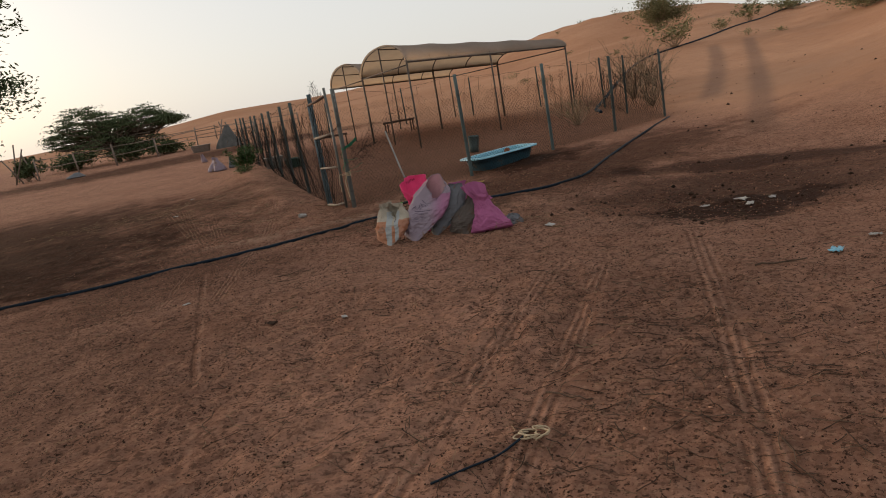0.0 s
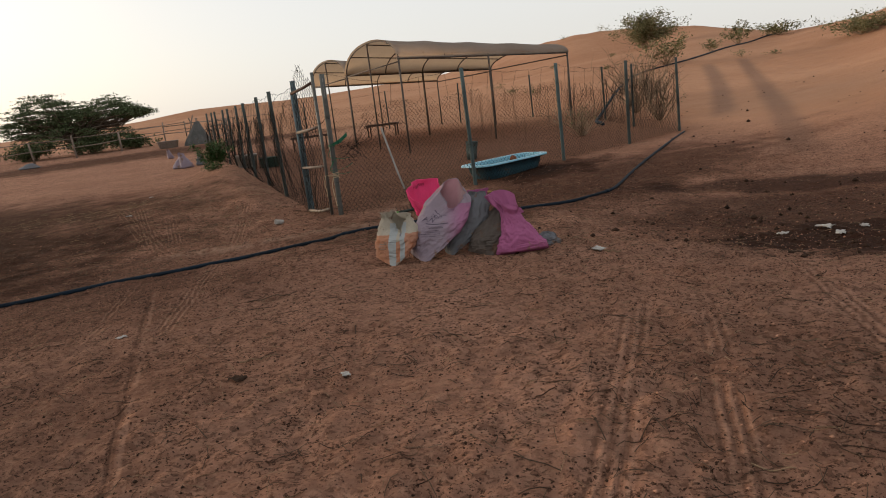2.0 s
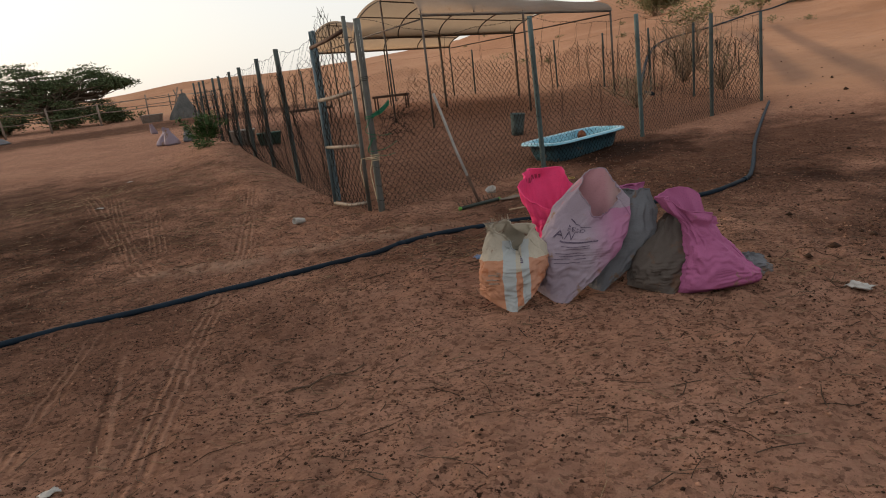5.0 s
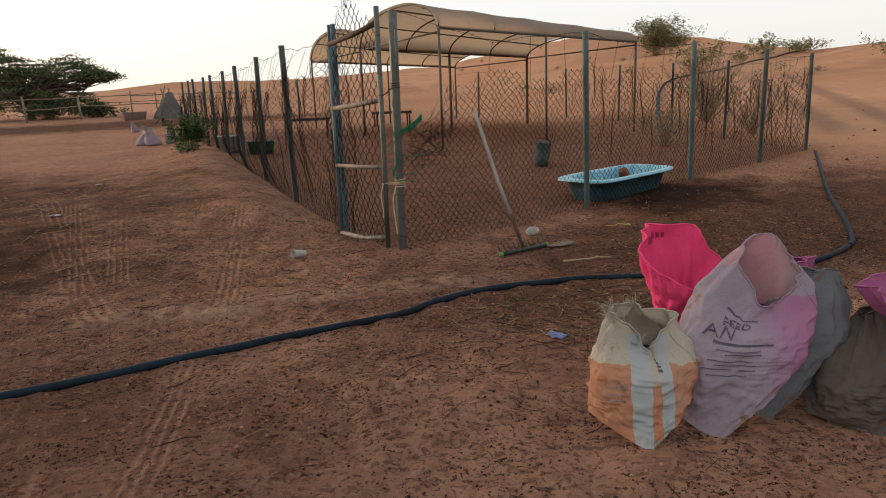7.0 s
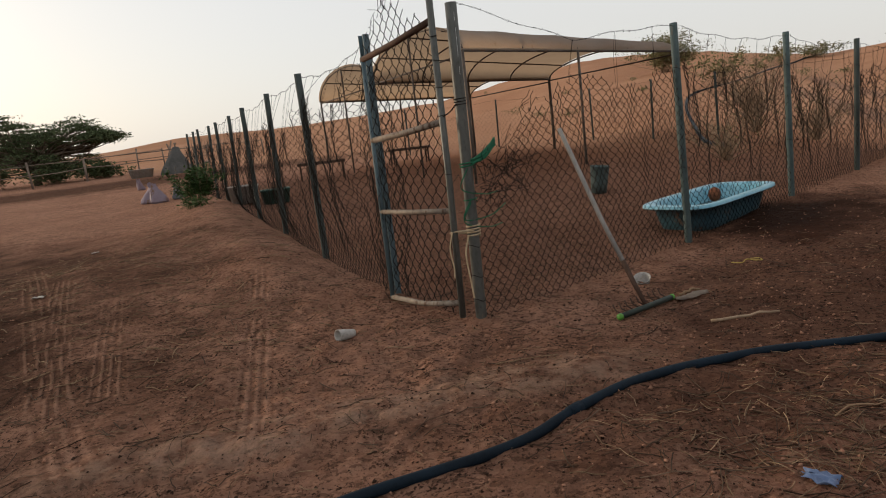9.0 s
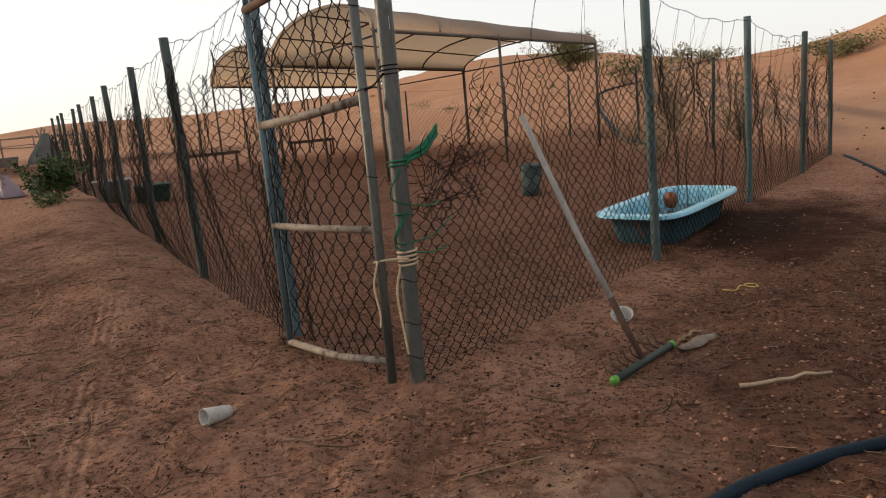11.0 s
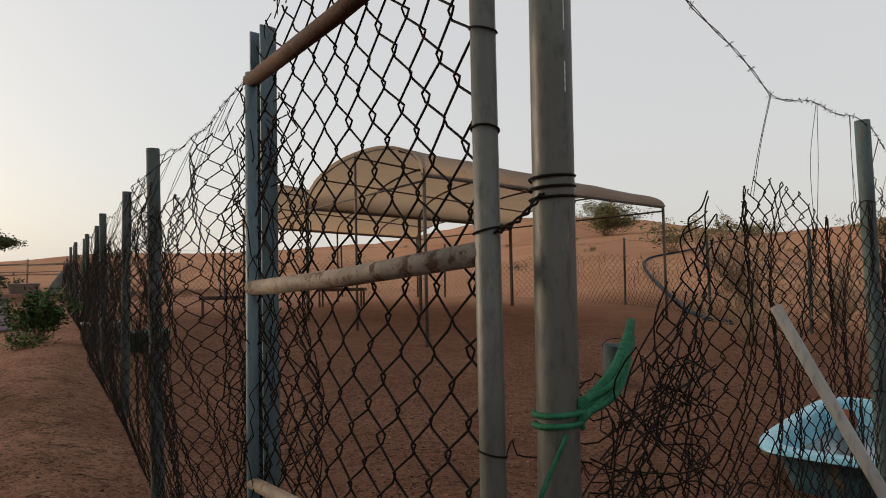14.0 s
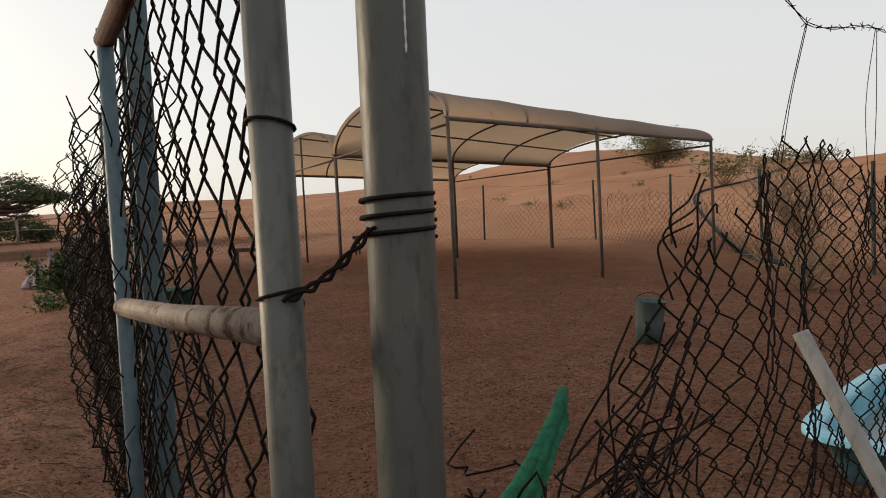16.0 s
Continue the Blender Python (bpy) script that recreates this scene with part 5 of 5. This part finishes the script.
# ---- plants ----
def leaf_cloud(rs, centres, radius, flat, count, size):
    """Small leaves strewn in flattened clumps, folded along their middle."""
    g = Geo()
    for c in centres:
        k = int(count * rs.uniform(0.6, 1.3))
        off = rs.normal(0, 0.5, (k, 3)) * (radius, radius, radius * flat)
        for o in off:
            a = rs.normal(0, 1, 3) * (1, 1, 0.5)
            a /= np.linalg.norm(a)
            b = np.cross(a, rs.normal(0, 1, 3))
            b /= np.linalg.norm(b) + 1e-6
            s = size * rs.uniform(0.6, 1.4)
            p = np.array(c) + o
            g.add([p - a * s, p + b * s * 0.35, p + a * s, p - b * s * 0.35], [(0, 1, 2, 3)])
    return g


def limbs(rs, base, tips, r0, sway=0.25, n=7):
    g = Geo()
    for t in tips:
        a, b = np.array(base, float), np.array(t, float)
        m1 = a + (b - a) * 0.35 + rs.normal(0, sway, 3) + (0, 0, 0.25 * np.linalg.norm(b - a) * 0.4)
        p = smooth_path([a, m1, a + (b - a) * 0.7 + rs.normal(0, sway, 3), b], n)
        g.tube(p, np.linspace(r0, r0 * 0.15, len(p)), 6)
    return g


def acacia(x, y, lobes, label, seed, sprays, leaves, size, r0=0.16, flat=0.22, spread=0.7, name="acacia_tree"):
    """A flat-topped thorn tree: lobes are (dx, dy, height, half width, half depth) of its crowns."""
    rs = np.random.RandomState(seed)
    ob = thing(name, label, "tree", "", pose(x, y, gz(x, y)))
    centres, tips = [], []
    for dx, dy, h, w, t in lobes:
        for _ in range(sprays):
            d = rs.normal(0, 1, 3)
            d /= np.linalg.norm(d)
            d[2] = abs(d[2]) * rs.choice([1, 1, 1, -0.5])
            c = np.array([dx, dy, h]) + d * (w, w, t) * rs.uniform(0.55, 1.0)
            centres.append(c)
            if rs.rand() < 0.25:
                tips.append(c)
    part("trunk", Geo().tube(smooth_path([(0, 0, -0.2), (0.05, 0, 0.5), (0.0, 0.1, 1.1)], 5), np.linspace(r0 * 1.3, r0, 11), 8), BARK, ob)
    part("branchwork", limbs(rs, (0, 0.08, 0.9), tips, r0 * 0.45, 0.2), BARK, ob)
    part("crown", leaf_cloud(rs, centres, spread, flat, leaves, size), LEAF, ob)
    return ob


acacia(-25.2, 49.6, [(-1.8, 0, 3.0, 2.3, 1.6), (2.2, 0.4, 2.7, 2.3, 1.2), (-3.6, 0.6, 2.0, 1.7, 1.2), (4.2, 0.3, 2.4, 1.3, 0.6), (0.0, 0.5, 1.2, 3.8, 0.9), (0.2, 0.0, 2.3, 1.7, 1.1)], "wide dark-green acacia tree behind a rough pen", 5, 120, 46, 0.082, 0.20, 0.14, 0.60)
acacia(-11.4, 12.9, [(0.9, 0, 4.5, 2.8, 1.3), (1.6, 0.2, 3.4, 1.9, 1.2), (1.6, -0.4, 2.2, 1.0, 0.9), (1.2, 0.3, 5.3, 2.0, 0.9)], "leafy green thorn tree with drooping twigs", 9, 80, 90, 0.055, 0.15, 0.5, 0.42, "thorn_tree")


def branch(rs, base, tip, r0, sway, twigs):
    """One crooked branch with side twigs."""
    a, b = np.array(base, float), np.array(tip, float)
    ln = np.linalg.norm(b - a)
    p = smooth_path([a, a + (b - a) * 0.3 + rs.normal(0, sway, 3), a + (b - a) * 0.65 + rs.normal(0, sway * 1.3, 3), b], 4)
    g = Geo().tube(p, np.linspace(r0, r0 * 0.3, len(p)), 5)
    for _ in range(twigs):
        k = rs.randint(len(p) // 3, len(p))
        d = (b - a) / ln + rs.normal(0, 0.7, 3)
        d *= ln * rs.uniform(0.12, 0.32) / np.linalg.norm(d)
        q = p[k]
        g.tube(smooth_path([q, q + d * 0.5 + rs.normal(0, sway * 0.4, 3), q + d], 3), np.linspace(r0 * 0.4, r0 * 0.15, 7), 3, caps=False)
    return g


def bush(x, y, h, w, material, label, seed, stems=14, leaves=40, size=0.05, name="bush", category="bush", twigs=4):
    rs = np.random.RandomState(seed)
    ob = thing(name, label, category, "", pose(x, y, gz(x, y)))
    tips = [np.array([rs.normal(0, 0.45) * w, rs.normal(0, 0.45) * w, h * rs.uniform(0.45, 1.0)]) for _ in range(stems)]
    if h > 0.65:
        for t in tips:
            part("branch", branch(rs, (0, 0, -0.05), t, 0.008 + 0.006 * h, 0.05 * w, twigs), DRY_WOOD, ob)
    else:
        g = Geo()
        for t in tips:
            b = branch(rs, (0, 0, -0.05), t, 0.006, 0.05 * w, 2)
            g.add(b.v, b.f)
        tagged(part("stalks", g, DRY_WOOD, ob), kind="stuff")
    if leaves:
        cs = tips + [t * rs.uniform(0.5, 0.9) for t in tips for _ in range(2)]
        tagged(part("leafage", leaf_cloud(rs, cs, 0.17 * w + 0.05, 0.8, leaves, size), material, ob), kind="stuff")
    return ob


# pipe over the dune
pp = smooth_path([(x, y, 0) for x, y in [(5.6, 23.0), (6.28, 26.1), (11.5, 39.2), (16.5, 44.0), (26.2, 55.7), (31.0, 60.0)]], 14)
pp[:, 2] = ground(pp[:, 0], pp[:, 1]) + 0.03
tagged(part("pipe", Geo().tube(pp, 0.06, 6), HOSE), "dark pipe laid up the dune slope", "pipe")

# scrub on the dunes and by the pen
bush(21.4, 68.0, 2.9, 3.3, SCRUB, "large grey-green windswept shrub on the dune", 1, 46, 80, 0.10, "desert_shrub", "shrub")
bush(14.6, 42.8, 1.8, 1.8, SCRUB, "pale sparse shrub on the dune slope", 2, 26, 9, 0.11, "desert_shrub", "shrub")
bush(23.9, 53.4, 1.6, 1.2, SCRUB, "upright pale green shrub on the dune", 3, 14, 20, 0.10, "desert_shrub", "shrub")
bush(19.8, 48.6, 0.7, 1.0, SCRUB, "low dry shrub on the dune", 4, 12, 12, 0.07, "desert_shrub", "shrub")
bush(24.2, 39.0, 1.0, 2.2, SCRUB, "wide low shrub on the dune shoulder", 5, 30, 30, 0.08, "desert_shrub", "shrub")
bush(29.0, 57.2, 0.9, 2.0, SCRUB, "low tuft of dry shrub near the crest", 6, 20, 26, 0.09, "desert_shrub", "shrub")
for k, (x, y, h, w) in enumerate([(7.3, 25.0, 1.9, 1.5), (7.1, 22.0, 1.3, 0.9), (4.3, 20.4, 0.9, 0.9), (8.7, 28.0, 1.8, 1.5)]):
    bush(x, y, h, w, SCRUB, "bare dry thorn branches heaped by the fence", 30 + k, 30, 3, 0.030, "dry_thorn_bush", "bush", 9)
bush(-6.6, 22.0, 0.78, 0.44, GREEN, "fresh green bush growing at the fence", 12, 30, 34, 0.042)
bush(-6.5, 21.2, 0.22, 0.5, GREEN, "low dry green tuft at the fence foot", 13, 12, 12, 0.035)
for k, (x, y, h, w) in enumerate([(-28.0, 48.5, 1.2, 2.0), (-24.0, 49.0, 1.3, 2.2), (-21.5, 49.5, 0.9, 1.6), (-28.3, 43.4, 1.5, 1.0)]):
    bush(x, y, h, w, LEAF, "dark scrub growing under the acacia", 16 + k, 30, 34, 0.11)
for k in range(16):
    rs = np.random.RandomState(200 + k)
    r, az = rs.uniform(34, 95), radians(rs.uniform(-4, 40))
    x, y = -1 + r * math.sin(az), 6 + r * math.cos(az)
    bush(x, y, rs.uniform(0.2, 0.5), rs.uniform(0.3, 0.8), SCRUB, "small dry tuft on the dune", 210 + k, 9, 6, 0.05, "dry_tuft", "tuft")

# ---- far pen ----
FAR_WOOD = surface("grey_fence_wood", (0.14, 0.11, 0.09), (0.24, 0.19, 0.155), 3, 0.9, 0.0, 0.3, 30, rand=0.2)


def rail_pen(points, label, seed, h=1.35, rails=(0.55, 0.97)):
    rs = np.random.RandomState(seed)
    x0, y0 = points[0]
    ob = thing("rail_fence", label, "fence", "far pens", pose(x0, y0, 0))
    for k, (x, y) in enumerate(points):
        z = gz(x, y)
        dx, dy = rs.normal(0, 0.06, 2)
        part("fence_stake", Geo().tube([(x - x0, y - y0, z - 0.2), (x - x0 + dx, y - y0 + dy, z + h * rs.uniform(0.9, 1.2))], rs.uniform(0.045, 0.07), 7), FAR_WOOD, ob)
    for f in rails:
        for (xa, ya), (xb, yb) in zip(points[:-1], points[1:]):
            za, zb = gz(xa, ya) + h * f + rs.normal(0, 0.03), gz(xb, yb) + h * f + rs.normal(0, 0.03)
            part("rail", Geo().tube([(xa - x0, ya - y0, za), ((xa + xb) / 2 - x0, (ya + yb) / 2 - y0, (za + zb) / 2 - 0.04), (xb - x0, yb - y0, zb)], 0.03, 6), FAR_WOOD, ob)


rail_pen([(-27.2, 42.8), (-25.0, 43.8), (-22.9, 44.9), (-21.0, 47.2), (-19.0, 49.8), (-16.5, 50.0), (-13.8, 47.0), (-12.2, 42.5), (-10.6, 37.0), (-9.5, 31.2)], "rough grey pole fence of a far pen", 2)
rail_pen([(-30.0, 58.0), (-26.0, 60.0), (-21.5, 61.0), (-17.0, 60.0), (-13.0, 58.0)], "rough pole fence behind the acacia", 3, 1.2)
for k, (x, y, tilt, ln) in enumerate([(-28.4, 42.2, 25, 2.4), (-28.1, 42.5, -32, 2.0), (-28.8, 42.8, 12, 2.6), (-27.6, 43.2, -18, 1.9), (-17.9, 51.2, 20, 1.9), (-17.2, 51.4, -15, 1.7)]):
    ob = new("leaning_pole", Geo().tube([(0, 0, -0.1), (0.02, 0, ln * 0.5), (0, 0, ln)], 0.045, 7).mesh("leaning_pole", FAR_WOOD))
    ob.matrix_world = pose(x, y, gz(x, y), 0, tilt, 0)
    tagged(ob, "grey pole leaning in the far pen", "pole", "far poles")
for k, (x, y, sz) in enumerate([(-9.35, 26.2, 0.46), (-8.95, 26.0, 0.52), (-8.6, 26.5, 0.42), (-12.2, 32.9, 0.40)]):
    sh = Sack(sz * 0.9, sz, sz * 0.7, (0.12 * (-1) ** k, 0.1), 60 + k, [0.8, 1, 1, 0.9, 0.66, 0.5, 0.4, 0.35], [0.7, 1, 1, 0.9, 0.66, 0.5, 0.4, 0.35], flop=0.05)
    ob = thing("feed_sack", "pale pink empty sack lying by the far fence", "sack", "far sacks", pose(x, y, gz(x, y) - 0.01, 0, 0, 40 * k))
    part("bag", sh.geo(32, 18), LILAC_SACK if k % 2 else GREY_SACK if k == 2 else LILAC_SACK, ob)
fallen = Sack(1.1, 0.30, 0.8, (0.1, 0), 77, [0.9, 1, 1, 0.8, 0.6, 0.4, 0.3, 0.1], [0.9, 1, 1, 0.8, 0.6, 0.4, 0.3, 0.1], flop=0.0)
ob = thing("cloth_heap", "pale cloth heap lying before the far pen", "cloth", at=pose(-22.4, 38.8, gz(-22.4, 38.8), 0, 0, 30))
part("cloth", fallen.geo(32, 14), GREY_SACK, ob)

# grey sheet hung over poles in the far pen
SHEET = surface("grey_sheet", (0.075, 0.075, 0.072), (0.13, 0.128, 0.12), 2.0, 0.85, 0.0, 0.3, 20, ((0.10, 0.075, 0.055), 1.5, 0.6))


def sheet_tent(x, y, w, h, label):
    rs = np.random.RandomState(64)
    ob = thing("tent", label, "tent", at=pose(x, y, gz(x, y)))
    rows = []
    for v in np.linspace(0, 1, 12):
        half = w / 2 * (1 - 0.80 * v) * (1 + 0.10 * math.sin(5 * v))
        rows.append([(half * math.copysign(abs(math.cos(a)) ** 0.8, math.cos(a)) * (1 + 0.05 * math.sin(9 * a)) + 0.16 * v, 0.6 * half * math.sin(a) * (1 + 0.06 * math.sin(9 * a)), h * v - 0.05) for a in np.linspace(0, 2 * math.pi, 36, endpoint=False)])
    part("sheet", Geo().grid(rows, True), SHEET, ob)
    for k in range(3):
        a = 2.1 * k + 0.4
        part("pole", Geo().tube([(w * 0.42 * math.cos(a), w * 0.26 * math.sin(a), -0.1), (0.16 - 0.06 * math.cos(a), -0.05 * math.sin(a), h * 1.12)], 0.03, 6), FAR_WOOD, ob)


sheet_tent(-14.7, 44.0, 1.7, 1.45, "grey sheet draped over leaning poles in the far pen")

# ---- troughs and bits inside the pen ----
GREEN_TUB = surface("green_plastic", (0.03, 0.075, 0.06), (0.06, 0.12, 0.10), 4, 0.5, 0.0, 0.1, 40)


def trough(x, y, yaw, size, material, label):
    a, b, h = size
    ob = thing("feed_trough", label, "trough", "troughs in the pen", pose(x, y, gz(x, y), 0, 0, yaw))
    part("body", Geo().grid(ring_stack([(0.02, 0.02, 0), (a * 0.85, b * 0.8, 0), (a, b, h), (a * 1.04, b * 1.06, h), (a * 1.04, b * 1.06, h + 0.03), (a * 0.95, b * 0.93, h + 0.03), (a * 0.8, b * 0.75, 0.05), (0.02, 0.02, 0.05)]), True), material, ob)


trough(-5.55, 21.75, 25, (0.30, 0.22, 0.36), WHITE_PLASTIC, "white plastic tub beside the fence in the pen")
trough(-16.4, 43.6, 10, (0.62, 0.26, 0.42), WHITE_PLASTIC, "pale feed trough standing in the far pen")
trough(-4.85, 21.6, 20, (0.30, 0.20, 0.28), GREEN_TUB, "dark green plastic trough in the pen")
drum = thing("bucket", "tall grey-blue bucket standing in the pen", "bucket", at=pose(1.03, 17.9, gz(1.03, 17.9), 4, 5, 0))
part("wall", lathe([(0.002, 0.0), (0.12, 0.0), (0.135, 0.2), (0.15, 0.42), (0.158, 0.43), (0.145, 0.42), (0.125, 0.1), (0.002, 0.09)]), POST, drum)
part("handle", Geo().tube([(0.155 * math.cos(a), 0.03, 0.40 + 0.10 * math.sin(a)) for a in np.linspace(0, math.pi, 12)], 0.004, 5), WIRE, drum)


def feeder(x, y, yaw, label):
    ob = thing("feed_rack", label, "rack", "racks in the pen", pose(x, y, gz(x, y), 0, 0, yaw))
    part("top_board", Geo().box(pose(0, 0, 0.5), (1.4, 0.42, 0.09)), RUST, ob, smooth=False)
    for sx in (-0.62, 0.62):
        for sy in (-0.16, 0.16):
            part("leg", Geo().box(pose(sx, sy, 0.22), (0.05, 0.05, 0.52)), RUST, ob, smooth=False)


feeder(-4.6, 27.3, 10, "low dark feed rack at the back of the pen")
feeder(-2.0, 30.5, -15, "low dark feed rack under the second shelter")

# ---- loose litter on the ground ----
rs = np.random.RandomState(77)


def scatter(count, spots):
    """Places on the ground, gathered round spots of (x, y, spread x, spread y, share)."""
    share = np.array([s[4] for s in spots], float)
    which = rs.choice(len(spots), count, p=share / share.sum())
    sp = np.array([s[:4] for s in spots])[which]
    x = sp[:, 0] + rs.normal(0, 1, count) * sp[:, 2]
    y = sp[:, 1] + rs.normal(0, 1, count) * sp[:, 3]
    return x, y, ground(x, y)


def clods(name, count, spots, small, large, material, label):
    x, y, z = scatter(count, spots)
    g = Geo()
    for px_, py_, pz_ in zip(x, y, z):
        s = rs.uniform(small, large) * (0.6 + 0.8 * rs.rand() ** 3)
        d = rs.uniform(0.6, 1.2, (6, 1)) * np.array([(1, 0, 0), (0, 1, 0), (-1, 0, 0), (0, -1, 0), (0, 0, 0.8), (0, 0, -0.5)]) * s
        a = rs.uniform(0, 6.3)
        rot = np.array([[math.cos(a), -math.sin(a), 0], [math.sin(a), math.cos(a), 0], [0, 0, 1]])
        g.add(d @ rot.T + (px_, py_, pz_ + s * 0.25), [(0, 1, 4), (1, 2, 4), (2, 3, 4), (3, 0, 4), (1, 0, 5), (2, 1, 5), (3, 2, 5), (0, 3, 5)])
    tagged(part(name, g, material), label, "droppings" if "dung" in name else "clods", kind="stuff")


WALKED = [(0.8, 4.0, 2.2, 2.2, 4), (-1.5, 8.0, 2.2, 2.5, 3), (0.5, 11.5, 2.5, 1.2, 2), (3.5, 8.5, 1.5, 1.6, 2), (-3.0, 12.5, 2.0, 2.5, 2), (1.0, 15.0, 2.5, 2.5, 2)]
clods("dung_crumbs", 21000, WALKED, 0.003, 0.011, DUNG_CLOD, "dark dung pellets and crumbs strewn on the sand")
clods("sand_clods", 16000, WALKED, 0.004, 0.014, SAND_CLOD, "small clods of packed sand")
clods("dung_lumps", 260, [(4.3, 8.8, 1.3, 1.2, 3), (7.0, 16.0, 2.0, 3.0, 1), (9.0, 24.0, 3.0, 6.0, 1)], 0.02, 0.045, DUNG_CLOD, "dark dung lumps on the sand")


def straws(name, count, spots, lo, hi, radius, material, label):
    x, y, z = scatter(count, spots)
    g = Geo()
    for px_, py_, pz_ in zip(x, y, z):
        ln, a, bend = rs.uniform(lo, hi), rs.uniform(0, 6.3), rs.normal(0, 0.05)
        d, q = np.array([math.cos(a), math.sin(a), 0]), np.array([-math.sin(a), math.cos(a), 0])
        pts = np.array([np.array([px_, py_, 0]) + d * ln * k + q * ln * bend * (1 - 4 * k * k) for k in (-0.5, -0.17, 0.17, 0.5)])
        pts[:, 2] = ground(pts[:, 0], pts[:, 1]) + radius + np.abs(rs.normal(0, 0.006, 4))
        g.tube(pts, radius * rs.uniform(0.6, 1.3), 3, caps=False)
    tagged(part(name, g, material), label, "straw" if "straw" in name else "twigs", kind="stuff")


straws("straw_heap", 620, [(-0.15, 9.75, 0.55, 0.40, 5), (0.5, 10.3, 0.7, 0.3, 2), (1.5, 8.6, 0.4, 0.2, 1)], 0.05, 0.22, 0.0019, STRAW, "dry straw strewn behind the sacks")
straws("twig_heap", 380, [(-0.15, 9.75, 0.55, 0.45, 5), (0.6, 10.3, 0.7, 0.3, 2)], 0.06, 0.26, 0.0026, TWIG, "dark twigs strewn behind the sacks")
straws("straw_bits", 2600, WALKED + [(-4.0, 14.0, 1.5, 3.0, 4)], 0.03, 0.14, 0.0020, STRAW, "scattered bits of straw")
straws("twig_bits", 2600, WALKED + [(1.8, 3.5, 0.8, 1.0, 3)], 0.04, 0.22, 0.0024, TWIG, "scattered thin twigs")
straws("leaf_litter", 1400, [(-8.5, 11.5, 2.6, 1.6, 4), (-5.5, 11.0, 1.2, 0.9, 2), (-6.5, 13.5, 2.0, 1.5, 2), (4.6, 9.4, 1.4, 1.0, 1), (2.5, 12.3, 1.5, 0.6, 1)], 0.04, 0.20, 0.0032, TWIG, "dark twigs and leaf litter on trodden soil")
straws("chaff_straw", 900, [(-7.6, 15.6, 1.3, 0.7, 3), (-4.9, 15.0, 0.9, 1.6, 3), (-5.8, 18.0, 1.0, 1.5, 2), (-3.3, 12.6, 0.7, 0.7, 1)], 0.05, 0.26, 0.0034, STRAW, "pale straw and chaff strewn along the fence")
